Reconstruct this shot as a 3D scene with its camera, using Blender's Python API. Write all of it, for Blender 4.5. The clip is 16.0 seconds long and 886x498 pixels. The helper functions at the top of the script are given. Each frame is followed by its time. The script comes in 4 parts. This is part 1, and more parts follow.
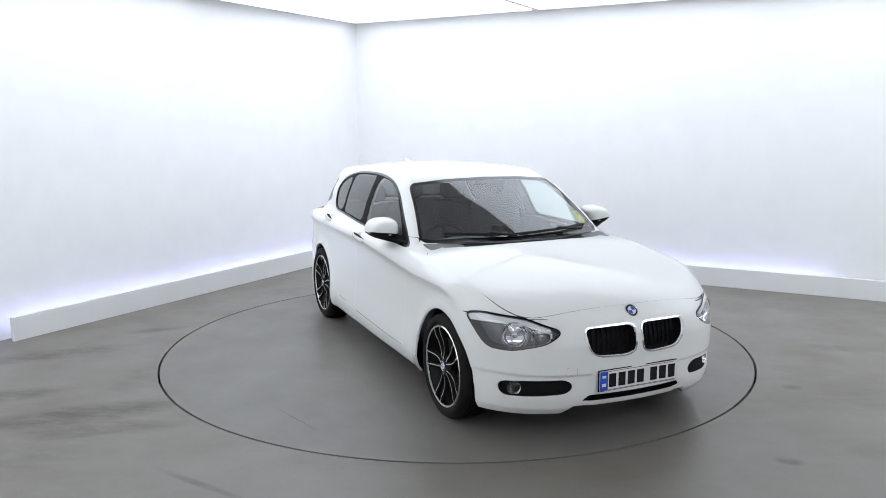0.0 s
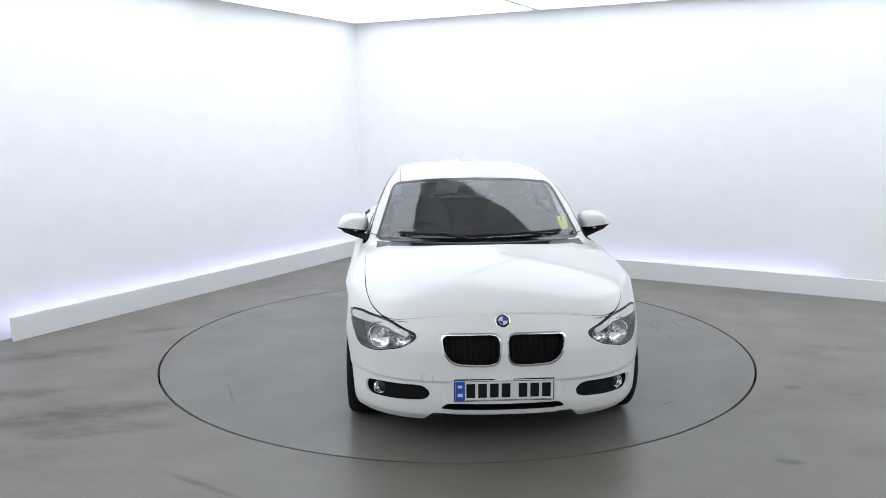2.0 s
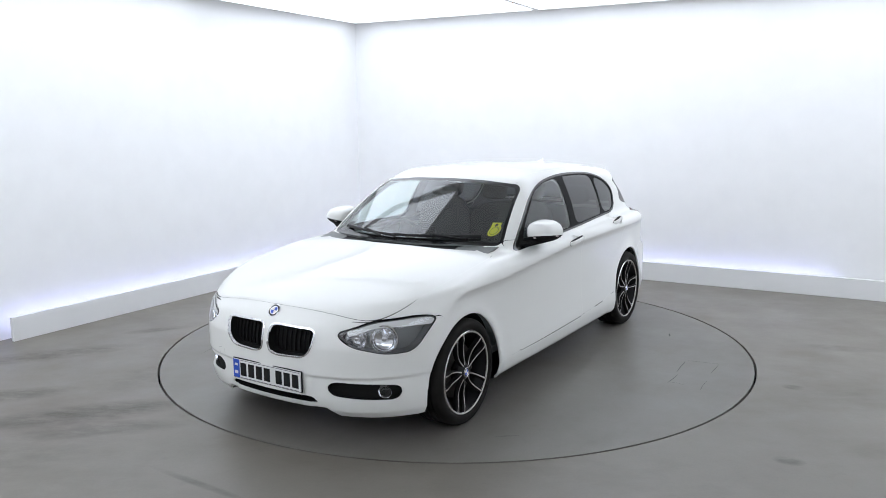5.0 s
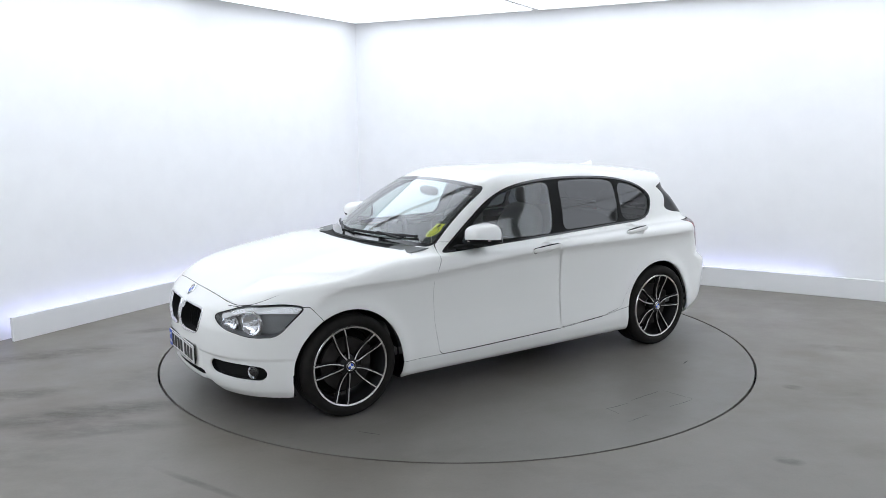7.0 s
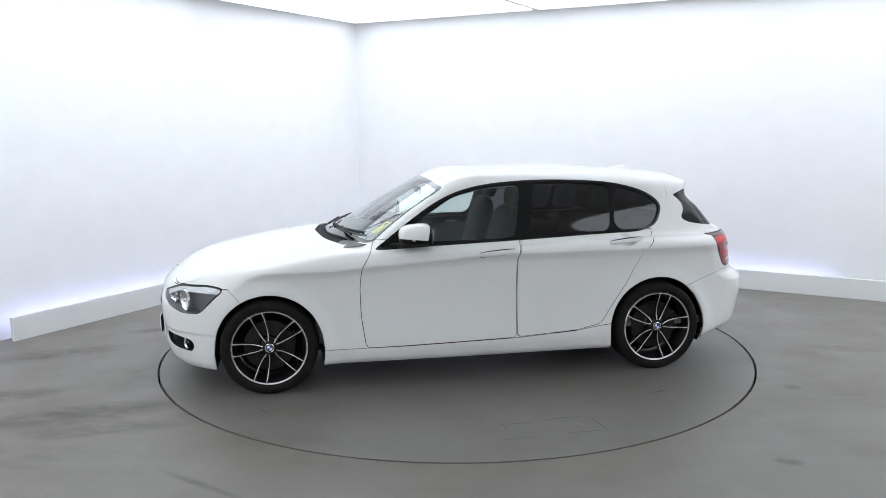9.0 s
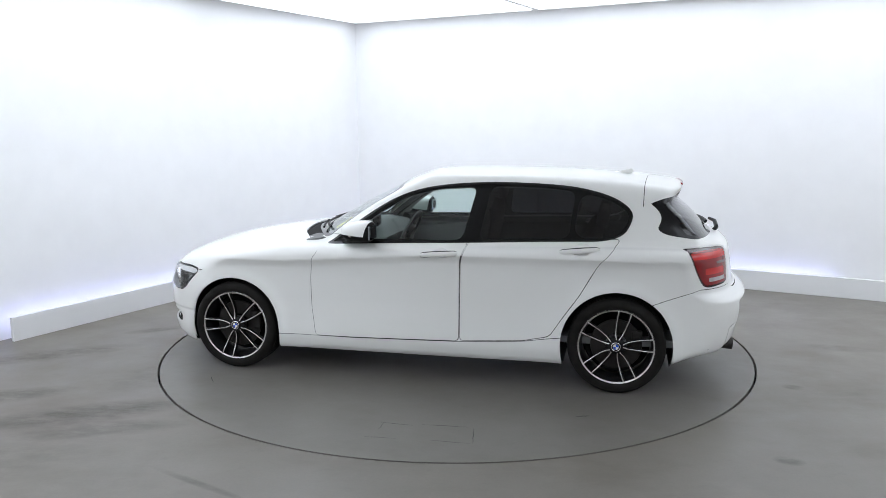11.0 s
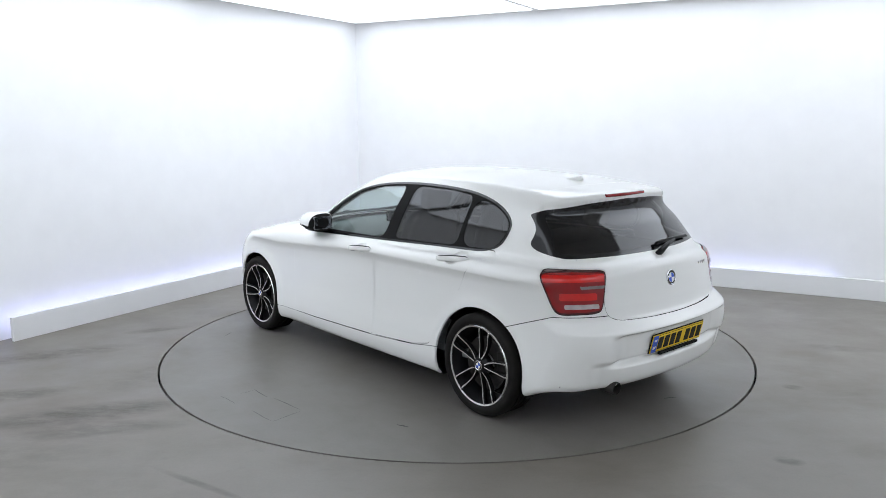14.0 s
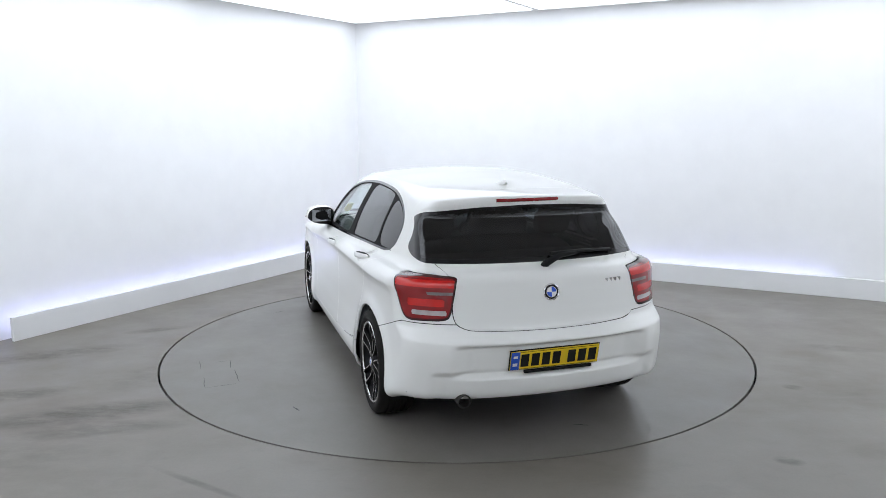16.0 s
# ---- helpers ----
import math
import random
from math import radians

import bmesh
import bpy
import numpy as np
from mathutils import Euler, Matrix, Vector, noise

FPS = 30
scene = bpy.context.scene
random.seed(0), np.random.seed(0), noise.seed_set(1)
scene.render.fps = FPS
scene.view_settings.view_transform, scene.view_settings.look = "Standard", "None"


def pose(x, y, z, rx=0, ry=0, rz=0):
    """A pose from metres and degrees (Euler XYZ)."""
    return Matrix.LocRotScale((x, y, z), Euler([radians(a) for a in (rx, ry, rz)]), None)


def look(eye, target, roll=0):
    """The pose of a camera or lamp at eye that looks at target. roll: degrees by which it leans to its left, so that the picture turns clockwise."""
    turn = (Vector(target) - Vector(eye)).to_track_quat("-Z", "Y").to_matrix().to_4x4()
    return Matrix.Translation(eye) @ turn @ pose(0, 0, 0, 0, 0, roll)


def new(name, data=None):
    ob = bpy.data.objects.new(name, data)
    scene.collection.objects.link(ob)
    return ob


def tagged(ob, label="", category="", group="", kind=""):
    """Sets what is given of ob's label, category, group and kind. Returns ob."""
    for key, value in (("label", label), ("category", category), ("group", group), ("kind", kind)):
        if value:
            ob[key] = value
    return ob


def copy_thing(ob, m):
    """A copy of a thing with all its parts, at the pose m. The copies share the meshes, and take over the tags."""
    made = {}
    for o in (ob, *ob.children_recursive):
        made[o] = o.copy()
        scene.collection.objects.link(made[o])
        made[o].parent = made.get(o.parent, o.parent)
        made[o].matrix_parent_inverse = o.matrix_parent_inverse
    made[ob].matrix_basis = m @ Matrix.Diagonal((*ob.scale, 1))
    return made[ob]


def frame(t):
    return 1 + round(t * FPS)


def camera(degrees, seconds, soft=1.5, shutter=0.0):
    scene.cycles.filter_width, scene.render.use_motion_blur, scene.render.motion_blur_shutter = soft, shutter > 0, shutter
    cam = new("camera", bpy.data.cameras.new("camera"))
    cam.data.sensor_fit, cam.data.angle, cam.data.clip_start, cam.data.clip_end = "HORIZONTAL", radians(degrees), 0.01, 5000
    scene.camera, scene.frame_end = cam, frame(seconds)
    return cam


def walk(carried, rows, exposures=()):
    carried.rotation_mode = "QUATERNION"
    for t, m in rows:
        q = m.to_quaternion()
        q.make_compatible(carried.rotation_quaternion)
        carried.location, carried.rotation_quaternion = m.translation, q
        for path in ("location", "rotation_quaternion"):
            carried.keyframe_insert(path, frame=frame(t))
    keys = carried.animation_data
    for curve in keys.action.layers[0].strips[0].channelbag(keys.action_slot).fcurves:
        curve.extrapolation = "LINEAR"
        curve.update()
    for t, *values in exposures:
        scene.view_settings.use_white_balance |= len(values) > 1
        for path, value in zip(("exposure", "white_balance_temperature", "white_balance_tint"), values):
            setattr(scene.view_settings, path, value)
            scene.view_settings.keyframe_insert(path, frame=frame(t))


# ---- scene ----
# ---- camera ----
EYE = (0.0, -6.159, 1.798)
cam = camera(58.59, 16.0, 0.75)
HELD = look(EYE, (-0.0910, -0.2429, 0.8015), -0.377)
walk(cam, [(0, HELD), (16.0, HELD)])

# seconds and degrees of the turntable's turn
TURNS = [(0.0, -65.27), (0.5, -68.83), (1.0, -74.35), (1.5, -80.09), (2.0, -86.18), (2.5, -91.95), (3.0, -98.03), (3.5, -103.74), (4.0, -109.94), (4.2, -112.37), (6.3, -137.05), (6.5, -139.35), (7.0, -145.63), (7.5, -151.22), (8.0, -157.18), (8.5, -162.72), (9.0, -168.91), (9.2, -171.30), (11.3, -195.60), (11.5, -197.93), (12.0, -204.09), (12.5, -209.78), (13.0, -215.97), (13.5, -221.84), (14.0, -227.91), (14.5, -233.65), (15.0, -239.88), (15.5, -245.66), (16.0, -251.87)]

# ---- light ----
world = bpy.data.worlds.new("world")
scene.world = world
world.use_nodes = True
world.node_tree.nodes["Background"].inputs[0].default_value = (.8, .87, 1, 1)
world.node_tree.nodes["Background"].inputs[1].default_value = .05
scene.view_settings.exposure = 0.0


# ---- materials ----
class Nodes:
    def __init__(self, name):
        self.mat = bpy.data.materials.new(name)
        self.mat.use_nodes = True
        self.tree = self.mat.node_tree
        self.bsdf = self.tree.nodes["Principled BSDF"]
        self.out = self.tree.nodes["Material Output"]

    def add(self, kind, **kw):
        n = self.tree.nodes.new(kind)
        for k, v in kw.items():
            n.inputs[k.replace("_", " ")].default_value = v
        return n

    def link(self, a, b):
        self.tree.links.new(a, b)

    def noise(self, scale, detail=4.0, rough=.55, stretch=None):
        n = self.add("ShaderNodeTexNoise", Scale=scale, Detail=detail, Roughness=rough)
        c = self.add("ShaderNodeTexCoord")
        if stretch:
            m = self.add("ShaderNodeMapping")
            m.inputs["Scale"].default_value = stretch
            self.link(c.outputs["Object"], m.inputs[0])
            self.link(m.outputs[0], n.inputs["Vector"])
        else:
            self.link(c.outputs["Object"], n.inputs["Vector"])
        return n.outputs[0]

    def ramp(self, fac, *stops):
        r = self.add("ShaderNodeValToRGB")
        e = r.color_ramp.elements
        while len(e) < len(stops):
            e.new(.5)
        for i, (p, c) in enumerate(stops):
            e[i].position = p
            e[i].color = (*c, 1) if not isinstance(c, (int, float)) else (c, c, c, 1)
        self.link(fac, r.inputs[0])
        return r.outputs[0]

    def mix(self, fac, a, b, blend="MIX"):
        m = self.tree.nodes.new("ShaderNodeMix")
        m.data_type, m.blend_type = "RGBA", blend
        for sock, v in ((m.inputs[0], fac), (m.inputs[6], a), (m.inputs[7], b)):
            if hasattr(v, "is_linked"):
                self.link(v, sock)
            else:
                sock.default_value = v if isinstance(v, (int, float)) else (*v, 1)
        return m.outputs[2]

    def bump(self, height, strength, dist=.01):
        b = self.add("ShaderNodeBump", Strength=strength, Distance=dist)
        self.link(height, b.inputs["Height"])
        self.link(b.outputs[0], self.bsdf.inputs["Normal"])


def plain(name, color, rough=.5, metal=0.0, coat=0.0, grain=0.0, scale=60.0, vary=.08):
    """A surface with a faint variation of colour and, with grain, a fine relief."""
    n = Nodes(name)
    n.bsdf.inputs["Roughness"].default_value = rough
    n.bsdf.inputs["Metallic"].default_value = metal
    n.bsdf.inputs["Coat Weight"].default_value = coat
    n.bsdf.inputs["Coat Roughness"].default_value = .12
    n.bsdf.inputs["Coat IOR"].default_value = 1.4
    if max(color) < .03:
        n.bsdf.inputs["Specular IOR Level"].default_value = .18
    f = n.noise(scale * .2, 3)
    lo, hi = [c * (1 - vary) for c in color], [min(1, c * (1 + vary)) for c in color]
    n.link(n.ramp(f, (.3, lo), (.7, hi)), n.bsdf.inputs["Base Color"])
    if grain:
        n.bump(n.noise(scale * 6, 4), grain, .002)
    return n.mat


def glass(name, tint, base=.06, gloss=.04):
    """A thin pane: tinted and clear, with a reflection that grows towards grazing angles on both of its sides."""
    n = Nodes(name)
    t = n.add("ShaderNodeBsdfTransparent", Color=(*tint, 1))
    g = n.add("ShaderNodeBsdfGlossy", Color=(1, 1, 1, 1), Roughness=gloss)
    w = n.add("ShaderNodeLayerWeight", Blend=.5)
    p = n.add("ShaderNodeMath")
    p.operation = "POWER"
    p.inputs[1].default_value = 4.5
    n.link(w.outputs["Facing"], p.inputs[0])
    k = n.add("ShaderNodeMath")
    k.operation = "MULTIPLY_ADD"
    k.inputs[1].default_value, k.inputs[2].default_value = 1 - base, base
    n.link(p.outputs[0], k.inputs[0])
    m = n.add("ShaderNodeMixShader")
    n.link(k.outputs[0], m.inputs[0])
    n.link(t.outputs[0], m.inputs[1])
    n.link(g.outputs[0], m.inputs[2])
    n.link(m.outputs[0], n.out.inputs[0])
    return n.mat


def glow(name, color, strength):
    n = Nodes(name)
    n.bsdf.inputs["Base Color"].default_value = (*color, 1)
    n.bsdf.inputs["Emission Color"].default_value = (*color, 1)
    n.bsdf.inputs["Emission Strength"].default_value = strength
    return n.mat


def floor_material(name, base, blotch, streaks=()):
    """Painted concrete: soft clouds, grain, wear, and tyre-blackened streaks given as (x, y, turn, half length, half width, strength)."""
    n = Nodes(name)
    c = n.ramp(n.noise(.55, 5, .6), (.3, [v * .92 for v in base]), (.7, [v * 1.08 for v in base]))
    brown = [v * q for v, q in zip(base, (.62, .57, .50))]
    c = n.mix(n.ramp(n.noise(1.3, 7, .62, (.8, 1.4, 1)), (.50, 0.0), (.74, blotch)), c, brown)
    c = n.mix(n.ramp(n.noise(5, 7, .72, (1, 1.4, 1)), (.60, 0.0), (.80, .7 * blotch)), c, [v * .55 for v in base])
    c = n.mix(n.ramp(n.noise(2.4, 5, .6), (.56, 0.0), (.75, .16)), c, [min(1, v * 1.35) for v in base])
    c = n.mix(n.ramp(n.noise(60, 3), (.35, .12), (.65, 0.0)), c, [v * .65 for v in base])
    ragged = n.ramp(n.noise(7, 6, .7, (.7, 1.6, 1)), (.34, .15), (.62, 1.0))
    for x, y, turn, half, wide, much in streaks:
        t = n.add("ShaderNodeTexCoord")
        m = n.add("ShaderNodeMapping")
        m.vector_type = "TEXTURE"
        m.inputs["Location"].default_value = (x, y, 0)
        m.inputs["Rotation"].default_value = (0, 0, radians(turn))
        m.inputs["Scale"].default_value = (half, wide, 1)
        g = n.tree.nodes.new("ShaderNodeTexGradient")
        g.gradient_type = "SPHERICAL"
        n.link(t.outputs["Object"], m.inputs[0])
        n.link(m.outputs[0], g.inputs[0])
        k = n.add("ShaderNodeMath")
        k.operation = "MULTIPLY"
        n.link(n.ramp(g.outputs[1], (0.0, 0.0), (.55, much)), k.inputs[0])
        n.link(ragged, k.inputs[1])
        c = n.mix(k.outputs[0], c, [v * q for v, q in zip(base, (.28, .24, .19))])
    n.link(c, n.bsdf.inputs["Base Color"])
    n.link(n.ramp(n.noise(1.6, 6, .6), (.3, .30), (.8, .50)), n.bsdf.inputs["Roughness"])
    n.bump(n.noise(14, 5), .05, .01)
    return n.mat


WALL = plain("white_wall_paint", (.90, .90, .90), .55, grain=.03, scale=20, vary=.015)
BACK_WALL = plain("off_white_wall_paint", (.76, .76, .76), .6, grain=.03, scale=20, vary=.03)
CEIL = plain("white_ceiling_paint", (.86, .86, .86), .7, vary=.01)
PLINTH = plain("white_satin_board", (.80, .80, .80), .4, grain=.02, scale=12, vary=.02)
FLOOR = floor_material("stained_grey_floor_paint", (.172, .156, .134), .62, (
    (-3.15, -.34, 24, .75, .17, .85), (-2.30, -1.56, 20, .75, .20, .95), (-2.10, -1.80, 10, .60, .14, .60), (-2.56, .39, 24, .30, .09, .75),
    (-2.15, -.80, 65, .50, .30, .35), (-3.0, -1.25, 18, .55, .16, .80), (-1.27, -2.50, -32, .40, .03, .60), (2.98, -.20, -14, .35, .10, .55),
    (2.25, -1.09, -20, .08, .06, .80), (1.75, -2.23, -20, .09, .06, .80), (-2.6, -2.3, 25, .90, .35, .35), (2.9, -1.4, -20, .9, .3, .25)))
TABLE = floor_material("scuffed_grey_turntable_paint", (.168, .157, .141), .40)
DARK = plain("black_gap", (.01, .01, .01), .9)
SCRATCH = plain("dark_scuff", (.06, .06, .055), .6)


PANEL = glow("ceiling_panel_light", (.925, .985, 1.075), 2.02)
LED = glow("cool_led_strip", (.46, .49, 1), 7.0)
PAINT = plain("white_car_paint", (.845, .845, .815), .38, coat=.7, scale=4, vary=.01)
PAINT.node_tree.nodes["Principled BSDF"].inputs["Specular IOR Level"].default_value = .35
PAINT.node_tree.nodes["Principled BSDF"].inputs["Coat Roughness"].default_value = .05
BLACK = plain("black_plastic", (.012, .012, .013), .42, grain=.05, scale=120)
MATT = plain("matt_black_plastic", (.008, .008, .008), .75)
GLOSS = plain("gloss_black_trim", (.008, .008, .009), .12, coat=.6)
RUBBER = plain("tyre_rubber", (.011, .010, .009), .72, grain=.15, scale=60, vary=.25)
CHROME = plain("chrome", (.78, .78, .80), .08, 1.0, vary=.02)
SILVER = plain("machined_silver", (.72, .71, .70), .24, 1.0, scale=90)
STEEL = plain("brake_steel", (.035, .032, .03), .6, .6, grain=.1, scale=30, vary=.3)
CLOTH = plain("charcoal_cloth", (.05, .05, .053), .95, scale=60, vary=.2)
LINER = plain("grey_cabin_lining", (.20, .205, .205), .9, scale=90)
GREY = plain("lamp_housing_grey", (.17, .175, .18), .35, .3)
WHITE = plain("white_plate", (.75, .75, .74), .35, vary=.02)
YELLOW = plain("yellow_plate", (.80, .56, .02), .35, vary=.03)
STICKER = plain("yellow_sticker", (.75, .70, .03), .5, vary=.05)
BLUE = plain("blue_enamel", (.02, .09, .55), .3)
FAINT = plain("grey_seam", (.45, .45, .44), .5)
INK = plain("black_lettering", (.012, .012, .012), .4)
RED = plain("red_lamp_lens", (.24, .004, .006), .14, coat=.2, vary=.12)
BRIGHTRED = plain("bright_red_lamp_bar", (.62, .012, .010), .12, coat=.2, vary=.1)
MAROON = plain("dark_red_lamp_lens", (.05, .004, .006), .14, coat=.2)
LENSWHITE = plain("clear_lamp_strip", (.50, .44, .44), .15, coat=1.0, vary=.2)
SCREEN = glass("windscreen_glass", (.80, .87, .85), .09, .05)
TINT = glass("clear_side_glass", (.80, .88, .86), .07, .04)
PRIVACY = glass("dark_privacy_glass", (.085, .09, .10), .05, .05)
SMOKED = plain("smoked_lamp_strip", (.20, .15, .15), .2, coat=.4, vary=.2)
MIRROR = plain("mirror_glass", (.30, .31, .33), .04, 1.0)
LENS = glass("headlamp_lens", (.96, .97, .98), .06)


# ---- mesh helpers ----
def mesh_object(name, v, f, mat, parent=None, label="", smooth=True, normals=None):
    me = bpy.data.meshes.new(name)
    me.from_pydata([tuple(p) for p in v], [], [tuple(int(i) for i in q) for q in f])
    me.materials.append(mat)
    if smooth:
        me.polygons.foreach_set("use_smooth", [True] * len(me.polygons))
    if normals is not None:
        me.normals_split_custom_set_from_vertices([tuple(q) for q in normals])
    me.update()
    ob = new(name, me)
    if parent:
        ob.parent = parent
    return tagged(ob, label=label)


def part(name, bm, mat, parent=None, label="", smooth=False):
    me = bpy.data.meshes.new(name)
    bmesh.ops.recalc_face_normals(bm, faces=bm.faces)
    bm.to_mesh(me)
    bm.free()
    me.materials.append(mat)
    if smooth:
        me.polygons.foreach_set("use_smooth", [True] * len(me.polygons))
        me.set_sharp_from_angle(angle=radians(40))
    ob = new(name, me)
    if parent:
        ob.parent = parent
    return tagged(ob, label=label)


def block(size, at=(0, 0, 0), bevel=.004, turn=None, seg=2):
    bm = bmesh.new()
    bmesh.ops.create_cube(bm, size=1)
    bmesh.ops.scale(bm, vec=size, verts=bm.verts)
    if bevel:
        bmesh.ops.bevel(bm, geom=bm.edges[:], offset=bevel, segments=seg, affect="EDGES", profile=.6)
    m = Matrix.Translation(at) @ (turn or Matrix())
    bmesh.ops.transform(bm, matrix=m, verts=bm.verts)
    return bm


def lathe(profile, n=48, at=(0, 0, 0)):
    """Turns (radius, y) pairs about the y axis."""
    bm = bmesh.new()
    rings = []
    for r, y in profile:
        if r < 1e-6:
            rings.append([bm.verts.new((at[0], at[1] + y, at[2]))] * n)
        else:
            rings.append([bm.verts.new((at[0] + r * math.cos(2 * math.pi * i / n), at[1] + y, at[2] + r * math.sin(2 * math.pi * i / n))) for i in range(n)])
    for a, b in zip(rings, rings[1:]):
        for i in range(n):
            q = [a[i], a[(i + 1) % n], b[(i + 1) % n], b[i]]
            q = [p for k, p in enumerate(q) if p not in q[:k]]
            if len(q) > 2:
                bm.faces.new(q)
    return bm


def sweep(path, wide, high, side=(0, 1, 0), n=10, power=2.0):
    """A rounded bar along a path. wide, high: numbers or one for each point; side: the way its width lies."""
    bm = bmesh.new()
    path = [Vector(p) for p in path]
    k = len(path)
    wide = [wide] * k if isinstance(wide, (int, float)) else wide
    high = [high] * k if isinstance(high, (int, float)) else high
    rings = []
    for i, p in enumerate(path):
        t = (path[min(i + 1, k - 1)] - path[max(i - 1, 0)]).normalized()
        s = Vector(side)
        s = (s - t * s.dot(t)).normalized()
        u = t.cross(s)
        ring = []
        for j in range(n):
            a = 2 * math.pi * (j + .5) / n
            c, d = math.cos(a), math.sin(a)
            c, d = math.copysign(abs(c) ** (2 / power), c), math.copysign(abs(d) ** (2 / power), d)
            ring.append(bm.verts.new(p + s * (c * wide[i] / 2) + u * (d * high[i] / 2)))
        rings.append(ring)
    for a, b in zip(rings, rings[1:]):
        for j in range(n):
            bm.faces.new((a[j], a[(j + 1) % n], b[(j + 1) % n], b[j]))
    bm.faces.new(rings[0][::-1])
    bm.faces.new(rings[-1])
    return bm


# ---- the room ----
CORNER = Vector((-1.27, 4.33, 0))
ALONG_L = Vector((-.5007, -.8656, 0))
ALONG_R = Vector((.8855, -.4647, 0))
LONG_L, LONG_R, HIGH = 10.4, 10.2, 3.0
INTO_L = Vector((.8656, -.5007, 0))
INTO_R = Vector((-.4647, -.8855, 0))
CORNERS = [CORNER, CORNER + ALONG_L * LONG_L, CORNER + ALONG_L * LONG_L + ALONG_R * LONG_R, CORNER + ALONG_R * LONG_R]


def wall(name, a, b, label, mat=WALL):
    d = (b - a).normalized()
    m = Matrix(((d.x, -d.y, 0), (d.y, d.x, 0), (0, 0, 1))).to_4x4()
    mid = (a + b) / 2 + Vector((d.y, -d.x, 0)) * -.06
    centre = sum(CORNERS, Vector()) / 4
    if (mid - centre).length < ((a + b) / 2 - centre).length:
        mid = (a + b) / 2 + Vector((d.y, -d.x, 0)) * .06
    bm = block(((b - a).length + .2, .12, HIGH), (0, 0, 0), 0)
    bmesh.ops.transform(bm, matrix=Matrix.Translation(mid + Vector((0, 0, HIGH / 2))) @ m, verts=bm.verts)
    tagged(part(name, bm, mat), label=label, category="wall", kind="structure")


wall("wall_north_west", CORNERS[0], CORNERS[1], "smooth white painted studio wall above a white plinth")
# the two off-white walls are unseen, added to close the room and bounce light
wall("wall_south_west", CORNERS[1], CORNERS[2], "plain off-white unseen wall, added to close the studio", BACK_WALL)
wall("wall_south_east", CORNERS[2], CORNERS[3], "plain off-white unseen wall, added to close the studio", BACK_WALL)
wall("wall_north_east", CORNERS[3], CORNERS[0], "smooth white painted studio wall above a white plinth")


def sheet(name, z, thick, hole, mat, label, category):
    """A floor or ceiling slab over the room, with a round hole if wanted."""
    bm = bmesh.new()
    c = sum(CORNERS, Vector()) / 4
    rim = [bm.verts.new(c + (p - c) * 1.02 + Vector((0, 0, z))) for p in CORNERS]
    edges = [bm.edges.new((rim[i], rim[(i + 1) % 4])) for i in range(4)]
    if hole:
        ring = [bm.verts.new((hole * math.cos(2 * math.pi * i / 192), hole * math.sin(2 * math.pi * i / 192), z)) for i in range(192)]
        edges += [bm.edges.new((ring[i], ring[(i + 1) % 192])) for i in range(192)]
    g = bmesh.ops.triangle_fill(bm, edges=edges, use_beauty=True)
    faces = [f for f in bm.faces]
    if hole:
        bmesh.ops.delete(bm, geom=[f for f in faces if f.calc_center_median().xy.length < hole * .99 and all(v.co.xy.length < hole * 1.001 for v in f.verts)], context="FACES")
    g = bmesh.ops.extrude_face_region(bm, geom=bm.faces[:])
    bmesh.ops.translate(bm, verts=[e for e in g["geom"] if isinstance(e, bmesh.types.BMVert)], vec=(0, 0, thick))
    return tagged(part(name, bm, mat), label=label, category=category, kind="structure")


RING = 2.2575
sheet("floor", 0, -.08, RING + .008, FLOOR, "grey painted concrete floor with dark scuffs and stains", "floor")
sheet("floor_pit", -.085, -.05, 0, DARK, "dark pit below the turntable", "floor")
sheet("ceiling", HIGH, .1, 0, CEIL, "white ceiling with bright light panels", "ceiling")


def plinth(name, a, along, into, length, label):
    d = along.normalized()
    m = Matrix(((d.x, into.x, 0), (d.y, into.y, 0), (0, 0, 1))).to_4x4()
    base = CORNER + into * .112 + along * a
    bm = block((length, .036, .20), (length / 2, 0, .10), .003)
    bmesh.ops.transform(bm, matrix=Matrix.Translation(base) @ m, verts=bm.verts)
    return tagged(part(name, bm, PLINTH), label=label, category="plinth", kind="structure")


def led(name, a, along, into, length):
    d = along.normalized()
    m = Matrix(((d.x, into.x, 0), (d.y, into.y, 0), (0, 0, 1))).to_4x4()
    bm = block((length, .012, .014), (length / 2, 0, .135), .002)
    bmesh.ops.transform(bm, matrix=Matrix.Translation(CORNER + into * .086 + along * a) @ m, verts=bm.verts)
    return tagged(part(name, bm, LED), label="cool white light strip hidden behind the white plinth", category="light strip")


plinth("trim_north_west", .10, ALONG_L, INTO_L, 4.79, "low white plinth board standing off the wall, lit from behind")
plinth("trim_north_east", .13, ALONG_R, INTO_R, 9.6, "low white plinth board standing off the wall")
led("light_strip", .15, ALONG_L, INTO_L, 4.72)
led("light_strip", .15, ALONG_R, INTO_R, 5.55)


